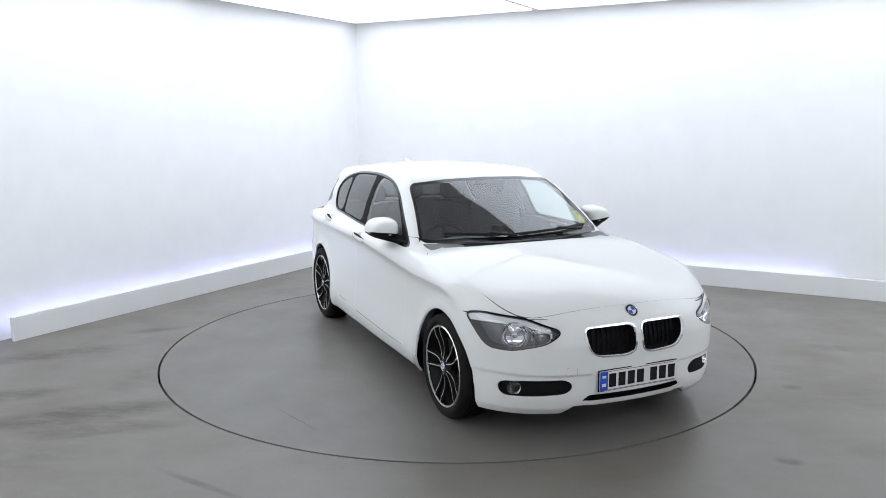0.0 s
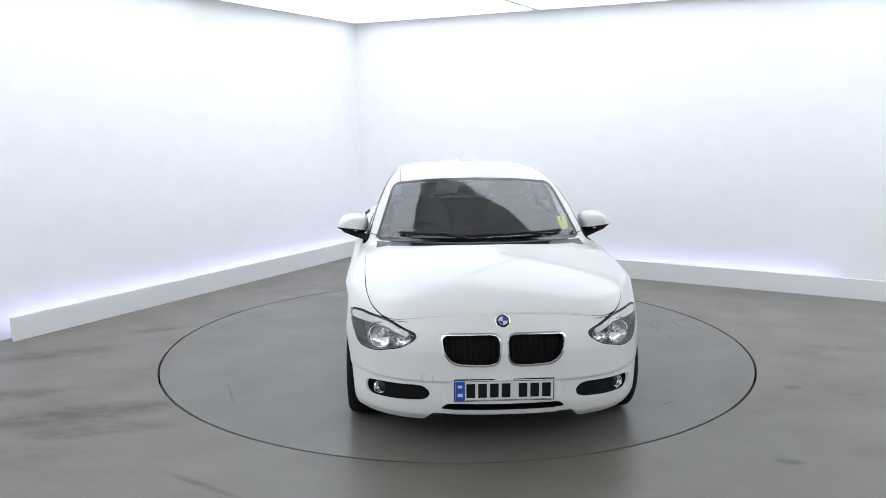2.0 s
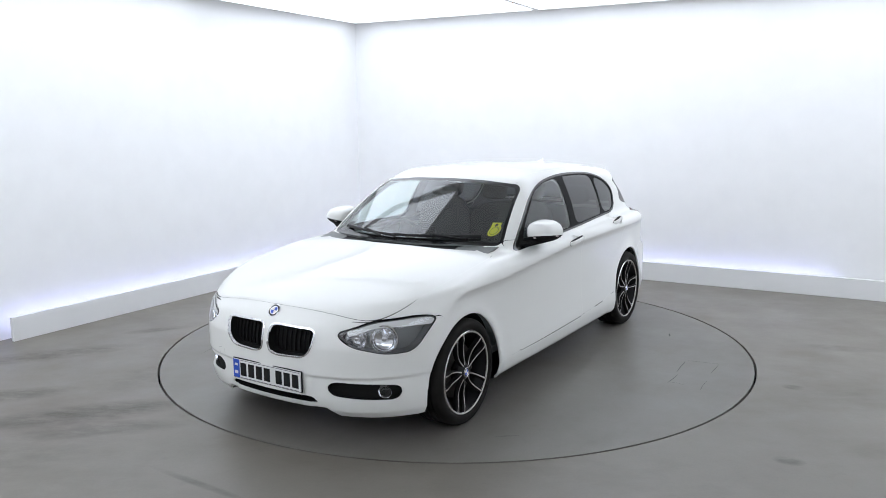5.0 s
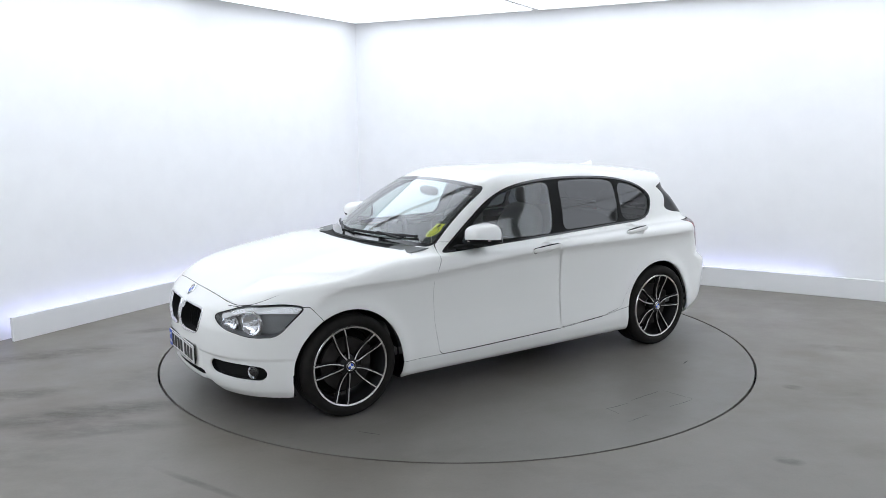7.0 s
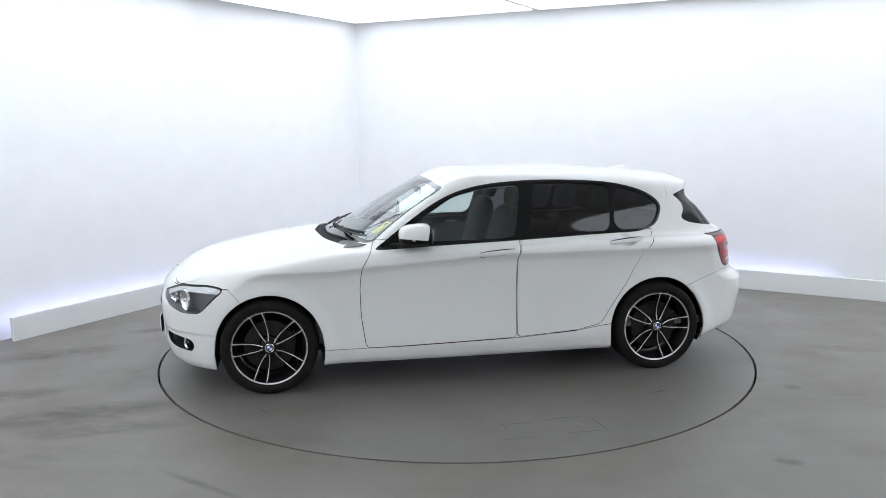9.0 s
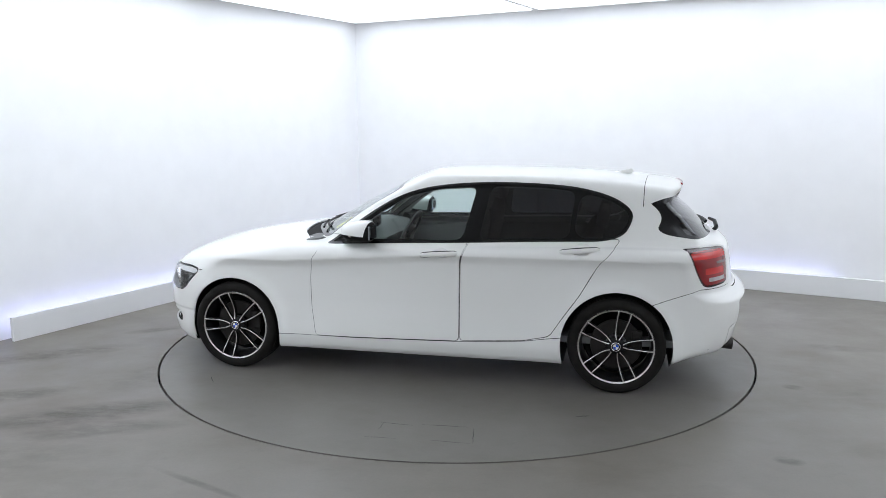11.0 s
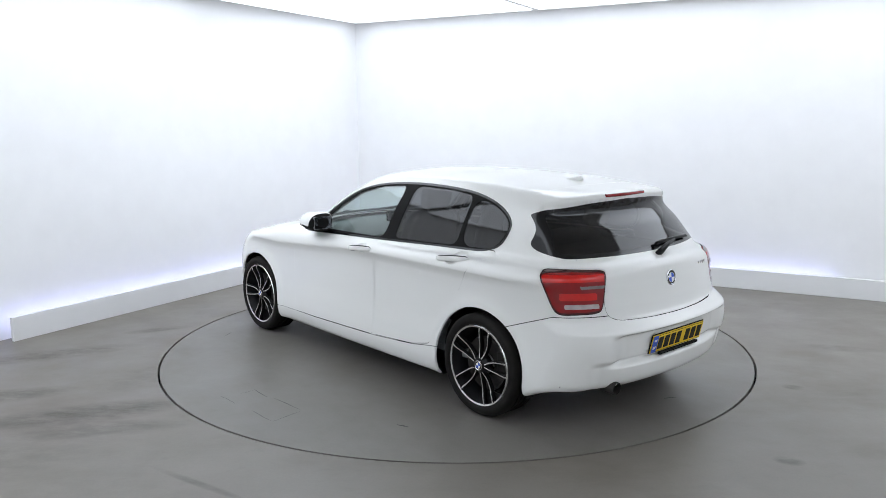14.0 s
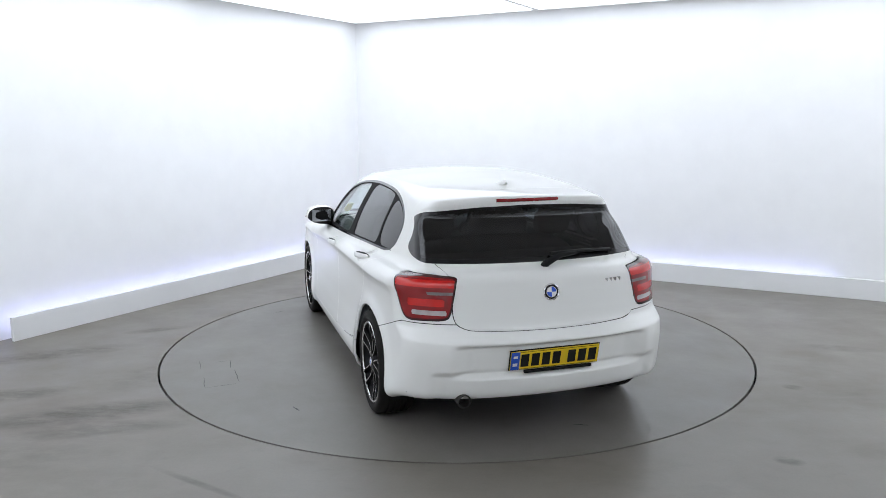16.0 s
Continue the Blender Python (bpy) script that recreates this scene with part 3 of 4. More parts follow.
def build_body():
    global skin
    # wheel arches and underside go
    for sign in (1, -1):
        _, skin = cut(skin, g_arch(skin, sign))
    under, skin = cut(skin, np.where((skin.v[:, 2] < .34) & ~((skin.v[:, 0] < -1.5) & (np.abs(skin.v[:, 1]) > .72)), skin.n[:, 2] + .8, 1.0))
    shell("underbody", pushed(under, -.004), BLACK, car, "black underbody")
    # glass
    screen = opening(lambda s: np.where(s.v[:, 0] > 0, outline(s.v[:, 1], s.v[:, 2], SCREEN_O), BIG))
    edge, clear = cut(screen, -(np.where(screen.v[:, 0] > 0, outline(screen.v[:, 1], screen.v[:, 2], SCREEN_O), BIG) + .018))
    w = shell("windscreen", clear, SCREEN, car, "clear sloping windscreen")
    shell("windscreen_border", edge, GLOSS, w, "black border of the windscreen")
    back = opening(lambda s: g_rear(s, BACK))
    edge, clear = cut(back, -(g_rear(back, BACK) + .022))
    w = shell("rear_window", clear, PRIVACY, car, "dark tinted rear window")
    shell("rear_window_border", edge, GLOSS, w, "black border of the rear window")
    lamps = [panel(g_corner, LAMP, sign) for sign in (1, -1)]
    hood = panel(lambda s: np.where((s.v[:, 2] > .62) & (s.v[:, 0] > .5), outline(s.v[:, 0], s.v[:, 1], HOOD), BIG))
    cowl = opening(lambda s: np.where((s.v[:, 0] > .6) & (s.v[:, 2] > .9) & (np.abs(s.v[:, 1]) < .62), s.v[:, 0] - 1.035 + .42 * s.v[:, 1] ** 2, BIG))
    inner.append(cowl)
    shell("cowl", pushed(cowl, -.012), MATT, car, "black plastic cowl below the windscreen")
    thick("hood", hood, .012, PAINT, car, "white hood")
    for sign in (1, -1):
        surround = opening(g_side, FRAME, sign)
        g, rest = cut(surround, g_side(surround, GLASS_F, sign))
        q, rest = cut(rest, g_side(rest, GLASS_R, sign))
        p, rest = cut(rest, g_side(rest, GLASS_Q, sign))
        edge, rest = cut(rest, -(g_side(rest, FRAME, sign) + .012))
        thick("window_surround", rest, .02, MATT, car, "satin black window surround and pillar", -.003)
        thick("window_trim", edge, .012, GLOSS, car, "gloss black window trim strip", .002)
        door = panel(g_side, DOOR_F, sign)
        rear = panel(g_side, DOOR_R, sign)
        cup_f, door = cut(door, g_side(door, handle_bowl(-.185, .896), sign))
        cup_r, rear = cut(rear, g_side(rear, handle_bowl(-1.11, .940), sign))
        f = thick("front_door", door, .014, PAINT, car, "white front door")
        r = thick("rear_door", rear, .014, PAINT, car, "white rear door")
        shell("front_window", pushed(g, -.006), TINT, f, "clear side window")
        shell("rear_side_window", pushed(q, -.006), PRIVACY, r, "dark tinted side window")
        shell("quarter_window", pushed(p, -.006), PRIVACY, r, "dark tinted quarter window")
        door_handle(f, -.175, .888, sign, cup_f)
        door_handle(r, -1.10, .932, sign, cup_r)
        sill = panel(g_side, SILL, sign)
        thick("sill", sill, .014, PAINT, car, "white sill below the doors")
        # lamps
        headlight(lamps[0 if sign > 0 else 1], sign)
        tail = panel(g_tail, sign)
        inner.append(tail)
        tail_light(tail, sign)
        # grille, fog lamp bay
        kid = opening(lambda s: g_front(s, KIDNEY, sign) - .006)
        ring, kid_in = cut(kid, -(g_front(kid, KIDNEY, sign) + .002))
        gr = g_front(ring, KIDNEY, sign)
        k = thick("kidney_grille", pushed(ring, .010 * (1 - ((gr - .002) / .005) ** 2)), .012, CHROME, car, "chrome framed kidney grille")
        pocket("grille_recess", kid_in, .06, MATT, k, "black recess of the grille", (-1, 0, 0))
        grille_bars(kid_in, k, sign)
        fog = opening(g_corner, FOG, sign)
        fog_bay(fog, sign)
    mouth = opening(g_front, INTAKE)
    pocket("lower_intake", pushed(mouth, -.0146), .05, MATT, car, "black lower air intake", (-1, 0, 0))
    # bumpers, hatch, roof
    hatch = panel(g_rear, HATCH)
    h = thick("tailgate", hatch, .014, PAINT, car, "white tailgate with round emblem")
    spoiler = panel(lambda s: np.where((s.v[:, 2] > 1.2) & (s.v[:, 0] < -1.2), s.v[:, 0] + 1.53 - .06 * np.abs(s.v[:, 1]), BIG))
    thick("roof_spoiler", spoiler, .012, PAINT, car, "white roof spoiler")
    rear = panel(lambda s: np.where(s.v[:, 0] < -1.3, s.v[:, 2] - np.clip(.551 + .34 * (-1.422 - s.v[:, 0]), .5, .70), BIG))
    thick("rear_bumper", rear, .014, PAINT, car, "white rear bumper")
    front = panel(lambda s: np.where(s.v[:, 0] > 1.3, np.maximum(1.435 + .86 * (s.v[:, 2] - .53) - s.v[:, 0], np.where(np.abs(s.v[:, 1]) > .50, s.v[:, 2] - .714, -1.0)), BIG))
    thick("front_bumper", front, .014, PAINT, car, "white front bumper")
    roof = panel(lambda s: np.where((s.v[:, 2] > 1.25) & (s.v[:, 0] < .6), np.abs(s.v[:, 1]) - .535 + .02 * s.v[:, 0] ** 2, BIG))
    thick("roof", roof, .012, PAINT, car, "white roof")
    for sign in (1, -1):
        fender = opening(lambda s: np.where(s.v[:, 1] * sign > 0, .70 - s.v[:, 0], BIG))
        if len(fender.t):
            thick("front_fender", fender, .014, PAINT, car, "white front fender")
        side = opening(lambda s: -s.v[:, 1] * sign)
        if len(side.t):
            thick("rear_quarter_panel", side, .014, PAINT, car, "white rear quarter panel and roof rail")
    v, n, t, k = [], [], [], 0
    for s in gaps:
        if len(s.t):
            v.append(s.v - s.n * .006)
            n.append(s.n)
            t.append(s.t + k)
            k += len(s.v)
    mesh_object("panel_gap", np.concatenate(v), np.concatenate(t), DARK, car, "dark gaps between the panels", True, np.concatenate(n))


def ground_point(x, y, z, way, start=.4):
    """Where the body's form is met from outside along an axis: way is 0 for x, 1 for y, 2 for z; start gives the side."""
    s = np.linspace(0, abs(start), 400)
    p = [np.full(400, float(c)) for c in (x, y, z)]
    p[way] = p[way] + math.copysign(1, start) * (abs(start) - s)
    hit = np.argmax(form(*p) < 0)
    return Vector([float(c[hit]) for c in p])


def handle_bowl(x, z):
    """The outline of the recess behind a door handle."""
    return np.array([(x + .062 * math.cos(2 * math.pi * i / 28), z + .034 * math.sin(2 * math.pi * i / 28)) for i in range(28)])


def door_handle(door, x, z, sign, cup):
    path, wide, high = [], [], []
    for i in range(15):
        u = i / 14
        px, pz = x + .125 - .25 * u, z - .006 + .018 * u + .004 * math.sin(math.pi * u)
        y = abs(ground_point(px, 0, pz, 1, 1.1 * sign).y)
        lift = .026 * math.sin(math.pi * min(max((u - .02) / .96, 0), 1)) ** .5
        path.append((px, sign * (y - .002 + lift), pz))
        wide.append(.016)
        high.append(.032 if 0 < i < 14 else .018)
    h = part("door_handle", sweep(path, wide, high, (0, 1, 0), 12, 2.6), PAINT, door, "white door handle", True)
    # thin black rim, put in for the shaded gap round the handle
    shade_rim = [(p[0], sign * (abs(p[1]) - (.026 * math.sin(math.pi * min(max((k / 14 - .02) / .96, 0), 1)) ** .5) + .001), p[2] - .001) for k, p in enumerate(path)]
    part("handle_shade_rim", sweep(shade_rim, .005, [q + .007 for q in high], (0, 1, 0), 10, 2.6), BLACK, h, "thin black rim standing for the shaded gap round the handle", True)
    depth = np.clip(.034 * (1 - ((cup.v[:, 0] - x + .01) / .062) ** 2 - ((cup.v[:, 2] - z - .008) / .034) ** 2), 0, 1) ** .6 * .16 + .001
    shell("handle_cup", pushed(cup, -np.clip(depth, 0, .024)), PAINT, h, "recess behind the handle", False)


def headlight(lamp, sign):
    lens = shell("headlight", lamp, LENS, car, "headlight behind a clear lens with two chrome reflectors")
    pocket("lamp_housing", pushed(lamp, -.004), .070, GREY, lens, "dark grey lamp housing")
    # chrome brow along the top
    g = g_corner(lamp, LAMP, sign)
    a = lamp.v[:, 1] * sign - (lamp.v[:, 0] - 1.6)
    line = .655 + .067 * np.clip(a / .30, 0, 1) + .012 * np.clip((a - .3) / .36, 0, 1)
    brow, _ = cut(lamp, np.maximum(line - .036 - .018 * smooth(.3, .8, a) - lamp.v[:, 2], .10 - a))
    if len(brow.t):
        b, _ = cut(brow, g_corner(brow, LAMP, sign) + .010)
        thick("lamp_brow", pushed(b, -.008), .010, WHITE, lens, "white light bar under the lamp's top edge")
    rim, _ = cut(lamp, np.maximum(-(g + .008), .60 - lamp.v[:, 2]))
    shell("lamp_rim", pushed(rim, .001), GLOSS, lens, "black edge of the lamp")
    for name, y, z, r in (("main_reflector", .672, .620, .070), ("inner_reflector", .552, .622, .055)):
        x = ground_point(1.5, y * sign, z, 0, .7).x - .030
        y -= .012
        bowl = lathe([(r, .0), (r * .98, -.004), (r * .85, -.018), (r * .55, -.030), (r * .2, -.036), (0, -.036)], 32)
        m = Matrix.Translation((x, y * sign, z)) @ pose(0, 0, 0, 0, 0, (-90 + 28) * sign if sign > 0 else 180 + 62)
        bmesh.ops.transform(bowl, matrix=m, verts=bowl.verts)
        o = part(name, bowl, CHROME, lens, "round chrome reflector", True)
        rim_ = lathe([(r * 1.0, -.006), (r * 1.02, .004), (r * 1.09, .004), (r * 1.11, -.01)], 32)
        bmesh.ops.transform(rim_, matrix=m, verts=rim_.verts)
        part("reflector_rim", rim_, SILVER, o, "silver ring", True)
        bulb = lathe([(0, .004), (r * .2, .0), (r * .26, -.012), (r * .26, -.034)], 20)
        bmesh.ops.transform(bulb, matrix=m, verts=bulb.verts)
        part("bulb", bulb, CHROME, o, "chrome bulb cap", True)


def tail_light(tail, sign):
    g = g_tail(tail, sign)
    edge, core = cut(tail, -(g + .012))
    base = shell("tail_light", edge, MAROON, car, "red tail light with bright bars and a clear strip")
    z = lambda s: s.v[:, 2]
    a = lambda s: s.v[:, 1] * sign + s.v[:, 0] + 2.03
    clear, core = cut(core, np.maximum(np.abs(z(core) - .758) - .013, np.maximum(a(core) - .86, .58 - a(core))))
    dim, core = cut(core, np.maximum(np.abs(z(core) - .862) - .008, a(core) - .74))
    bar, core = cut(core, np.maximum(np.abs(z(core) - .812) - .020, np.maximum(a(core) - .90, .60 - a(core))))
    top, core = cut(core, np.maximum(np.abs(z(core) - .912) - .020, a(core) - 1.1))
    thick("lamp_lens", core, .01, RED, base, "red lens")
    thick("reversing_strip", pushed(clear, -.004), .004, LENSWHITE, base, "clear reversing lamp strip")
    thick("dim_strip", pushed(dim, .004), .008, SMOKED, base, "smoked grey strip")
    thick("light_bar", pushed(bar, -.003), .006, BRIGHTRED, base, "bright red bar")
    thick("light_bar", pushed(top, -.002), .006, BRIGHTRED, base, "bright red bar")


def grille_bars(kid, grille, sign):
    for i in range(9):
        y = .046 + i * .0315
        lo, hi = .50, .67
        zs = [lo + (hi - lo) * j / 60 for j in range(61)]
        ins = [q for q in zs if outline(np.array([y]), np.array([q]), KIDNEY)[0] < -.012]
        if len(ins) < 4:
            continue
        path = []
        for q in np.linspace(ins[0], ins[-1], 7):
            p = ground_point(1.9, y * sign, q, 0, .4)
            path.append((p.x - .053, y * sign, q))
        part("grille_bar", sweep(path, .005, .012, (0, 1, 0), 8, 3), MATT, grille, "", True)


def fog_bay(fog, sign):
    bay = pocket("fog_lamp_bay", pushed(fog, -.0146), .022, MATT, car, "black fog lamp bay in the bumper")
    m = Matrix.Translation((ground_point(1.4, .675 * sign, .326, 0, .8).x - .016, .664 * sign, .328)) @ pose(0, 0, 0, 0, 0, -62 if sign > 0 else 180 + 62)
    bowl = lathe([(.036, .0), (.034, -.002), (.029, -.018), (.018, -.028), (0, -.03)], 28)
    bmesh.ops.transform(bowl, matrix=m, verts=bowl.verts)
    o = part("fog_lamp", bowl, CHROME, bay, "round chrome fog lamp", True)
    cap = lathe([(0, .006), (.02, .005), (.031, .001), (.038, -.002), (.041, -.012)], 28)
    bmesh.ops.transform(cap, matrix=m, verts=cap.verts)
    part("fog_lens", cap, LENS, bay, "clear fog lamp lens", True)


build_body()


# ---- wheels ----
SPREAD = curve((.04, 8), (.055, 12.5), (.078, 15), (.11, 14.3), (.15, 12.8), (.24, 9.6))


def wheel(at, flip, phase):
    R_, RIM = WHEEL_Z, .248
    m = Matrix.Translation(at) @ pose(0, 0, 0, 0, 0, 180 if flip else 0)
    rim = lathe([(RIM - .010, -.012), (RIM + .002, -.006), (RIM + .004, -.012), (RIM - .004, -.03), (.225, -.05), (.215, -.12), (.235, -.20), (RIM, -.215)], 64)
    rim = part("wheel", rim, BLACK, car, "black alloy wheel with silver-faced twin spokes and a low tyre", True)
    rim.matrix_basis = m
    lip = lathe([(RIM - .013, -.010), (RIM - .012, -.005), (RIM - .002, -.002), (RIM + .003, -.008)], 72)
    part("rim_lip", lip, SILVER, rim, "silver machined rim edge", True)
    prof = [(RIM - .004, -.018), (RIM + .008, -.003), (RIM + .022, .003), (R_ - .026, .002), (R_ - .012, -.006), (R_ - .004, -.018), (R_, -.034)]
    for k in range(4):
        y = -.052 - k * .034
        prof += [(R_, y), (R_ - .007, y - .002), (R_ - .007, y - .008), (R_, y - .010)]
    prof += [(R_, -.19), (R_ - .012, -.212), (R_ - .03, -.22), (RIM, -.205)]
    part("tyre", lathe(prof, 72), RUBBER, rim, "black low-profile tyre", True)
    part("brake_disc", lathe([(.07, -.075), (.165, -.075), (.168, -.085), (.165, -.095), (.07, -.095)], 48), STEEL, rim, "grey steel brake disc", True)
    part("caliper", block((.07, .05, .13), (-.13, -.09, .03), .012), STEEL, rim, "dark brake caliper")
    part("wheel_back", lathe([(.0, -.17), (.21, -.17), (.22, -.19), (0, -.19)], 40), DARK, rim, "dark inside of the wheel", True)
    hub = lathe([(0, -.012), (.03, -.012), (.046, -.018), (.062, -.034), (.06, -.07), (0, -.07)], 40)
    part("hub", hub, BLACK, rim, "black wheel hub", True)
    emblem(rim, Matrix.Translation((0, -.011, 0)), .030, thin=.004)
    for i in range(5):
        mid = phase + i * 72
        for s in (1, -1):
            path, wide, high = [], [], []
            for k in range(12):
                u = k / 11
                r = .045 + (.238 - .045) * u
                off = float(SPREAD(r))
                a = radians(mid + s * off)
                dish = -.020 - .012 * math.sin(math.pi * min(u * 1.2, 1)) + .012 * u
                path.append((r * math.cos(a), dish - .010, r * math.sin(a)))
                wide.append(.030)
                high.append(.019 - .004 * math.sin(math.pi * u) + .008 * max(0, u - .85) / .15)
            spoke = part("spoke", sweep(path, wide, high, (0, 1, 0), 8, 4), MATT, rim, "black spoke with a silver face", True)
            face = [(p[0], p[1] + .0145, p[2]) for p in path]
            part("spoke_face", sweep(face, .003, [h * .42 for h in high], (0, 1, 0), 8, 4), SILVER, rim, "silver machined spoke face", True)


def emblem(parent, m, r, thin=.006):
    """A round emblem: dark ring, chrome edge, blue and white quarters. It faces +y."""
    disc = lathe([(0, thin), (r * .9, thin), (r * .97, thin * .8), (r, 0), (r * .98, -.004), (0, -.004)], 40)
    bmesh.ops.transform(disc, matrix=m, verts=disc.verts)
    e = part("emblem", disc, INK, parent, "round emblem with blue and white quarters", True)
    edge = lathe([(r * .86, thin), (r * .92, thin * 1.35), (r, thin), (r * 1.03, 0), (r * 1.0, -.003)], 40)
    bmesh.ops.transform(edge, matrix=m, verts=edge.verts)
    part("emblem_edge", edge, CHROME, e, "chrome ring", True)
    ring = lathe([(r * .58, thin), (r * .60, thin * 1.25), (r * .65, thin * 1.25), (r * .67, thin)], 36)
    bmesh.ops.transform(ring, matrix=m, verts=ring.verts)
    part("emblem_ring", ring, CHROME, e, "chrome inner ring", True)
    for q in range(4):
        bm = bmesh.new()
        pts = [bm.verts.new((0, thin * 1.15, 0))]
        for i in range(9):
            a = math.pi / 2 * (q + i / 8)
            pts.append(bm.verts.new((r * .58 * math.cos(a), thin * 1.15, r * .58 * math.sin(a))))
        f = bm.faces.new(pts)
        g = bmesh.ops.extrude_face_region(bm, geom=[f])
        bmesh.ops.translate(bm, vec=(0, -thin * .3, 0), verts=[v for v in g["geom"] if isinstance(v, bmesh.types.BMVert)])
        bmesh.ops.transform(bm, matrix=m, verts=bm.verts)
        part("emblem_quarter", bm, BLUE if q % 2 else WHITE, e)


def arch_liner(x, sign):
    bm = bmesh.new()
    rows = []
    for y in (.50, .80):
        row = []
        for i in range(33):
            a = math.pi * (-.12 + 1.24 * i / 32)
            row.append(bm.verts.new((x + 0.364 * math.cos(a), y * sign, WHEEL_Z + 0.364 * math.sin(a))))
        rows.append(row)
    for i in range(32):
        bm.faces.new((rows[0][i], rows[0][i + 1], rows[1][i + 1], rows[1][i]))
    bm.faces.new(rows[0])
    part("arch_liner", bm, BLACK, car, "black wheel arch liner")


for X in (WHEEL_X, -WHEEL_X):
    for S in (1, -1):
        wheel((X, .858 * S, WHEEL_Z), S < 0, 71 if X > 0 else 31)
        arch_liner(X, S)


# ---- inside the car ----
def lining():
    for name, mat, label, low in (("headliner", plain("grey_headliner", (.46, .46, .45), .95, grain=.2, scale=120), "grey roof lining", False), ("cabin_lining", LINER, "dark cabin lining of doors and pillars", True)):
        v, t, k = [], [], 0
        for s in inner:
            c = s.v[s.t].mean(1)
            z_ok = c[:, 2] < 1.30 if low else c[:, 2] >= 1.30
            q = s.where((c[:, 0] > -2.0) & (c[:, 0] < 1.05) & (c[:, 2] > .42) & z_ok & ~((c[:, 0] > .95) & (np.abs(c[:, 1]) > .5)))
            if len(q.t):
                v.append(q.v - q.n * .028)
                t.append(q.t + k)
                k += len(q.v)
        mesh_object(name, np.concatenate(v), np.concatenate(t), mat, car, label)


lining()
part("cabin_floor", block((2.95, 1.56, .05), (-.45, 0, .33), .01), LINER, car, "dark carpeted floor")
part("bulkhead", block((.05, 1.45, .55), (1.02, 0, .62), .01), LINER, car, "dark bulkhead")
part("parcel_shelf", block((.50, 1.22, .03), (-1.50, 0, .93), .01), CLOTH, car, "dark parcel shelf")


def dashboard():
    bm = bmesh.new()
    n = 24
    prof = [(.98, .60), (.98, .935), (.86, .955), (.66, .950), (.52, .925), (.44, .86), (.46, .76), (.55, .62)]
    rows = []
    for i in range(n + 1):
        y = -.70 + 1.40 * i / n
        hump = .035 * math.exp(-((y + .36) / .17) ** 2)
        rows.append([bm.verts.new((x - .30 * y * y * (1 if x > .8 else .3), y, z + (hump if .5 < x < .7 else 0))) for x, z in prof])
    for a, b in zip(rows, rows[1:]):
        for j in range(len(prof)):
            bm.faces.new((a[j], a[(j + 1) % len(prof)], b[(j + 1) % len(prof)], b[j]))
    bm.faces.new(rows[0])
    bm.faces.new(rows[-1])
    d = part("dashboard", bm, LINER, car, "dark grey dashboard with a screen", True)
    part("dash_screen", block((.012, .20, .085), (.53, .0, .985), .005), GLOSS, d, "black display screen")


dashboard()


def steering_wheel():
    m = Matrix.Translation((.36, -.36, .86)) @ pose(0, 0, 0, 0, 62, 0) @ pose(0, 0, 0, 90, 0, 0)
    ring = sweep([(.178 * math.cos(2 * math.pi * i / 40), 0, .178 * math.sin(2 * math.pi * i / 40)) for i in range(41)], .028, .032, (0, 1, 0), 10)
    bmesh.ops.transform(ring, matrix=m, verts=ring.verts)
    w = part("steering_wheel", ring, BLACK, car, "black steering wheel", True)
    hub = lathe([(0, .03), (.05, .028), (.07, .012), (.06, -.03), (0, -.03)], 28)
    bmesh.ops.transform(hub, matrix=m, verts=hub.verts)
    part("wheel_hub", hub, BLACK, w, "", True)
    for a in (0, 180, 270):
        c, s = math.cos(radians(a)), math.sin(radians(a))
        sp = sweep([(c * r, 0, s * r) for r in (.05, .10, .175)], .018, .034, (0, 1, 0), 8)
        bmesh.ops.transform(sp, matrix=m, verts=sp.verts)
        part("wheel_spoke", sp, BLACK, w, "", True)


steering_wheel()


def cushion(size, at, tilt, power=3.2):
    """A padded block: a rounded box, leaning by tilt."""
    bm = bmesh.new()
    bmesh.ops.create_uvsphere(bm, u_segments=28, v_segments=16, radius=1)
    for v in bm.verts:
        c = [math.copysign(abs(q) ** (2 / power), q) for q in v.co]
        v.co = Vector((c[0] * size[0] / 2, c[1] * size[1] / 2, c[2] * size[2] / 2))
    bmesh.ops.transform(bm, matrix=Matrix.Translation(at) @ pose(0, 0, 0, 0, tilt, 0), verts=bm.verts)
    return bm


def front_seat(y):
    s = part("front_seat", cushion((.52, .50, .17), (.02, y, .50), -6), CLOTH, car, "charcoal cloth front seat with headrest", True)
    part("seat_backrest", cushion((.15, .48, .66), (-.30, y, .83), -14), CLOTH, s, "", True)
    part("headrest", cushion((.095, .25, .19), (-.415, y, 1.235), -10), CLOTH, s, "", True)
    for k in (-.055, .055):
        part("headrest_post", sweep([(-.385, y + k, 1.10), (-.405, y + k, 1.18)], .011, .011, (0, 1, 0), 8), CHROME, s, "chrome headrest post", True)


for Y in (.37, -.37):
    front_seat(Y)


def rear_bench():
    s = part("rear_seat", cushion((.52, 1.24, .17), (-.78, 0, .50), -5), CLOTH, car, "charcoal cloth rear bench with headrests", True)
    part("seat_backrest", cushion((.15, 1.24, .58), (-1.10, 0, .76), -18), CLOTH, s, "", True)
    for y in (.40, -.40):
        part("headrest", cushion((.085, .25, .16), (-1.235, y, 1.115), -10), CLOTH, s, "", True)


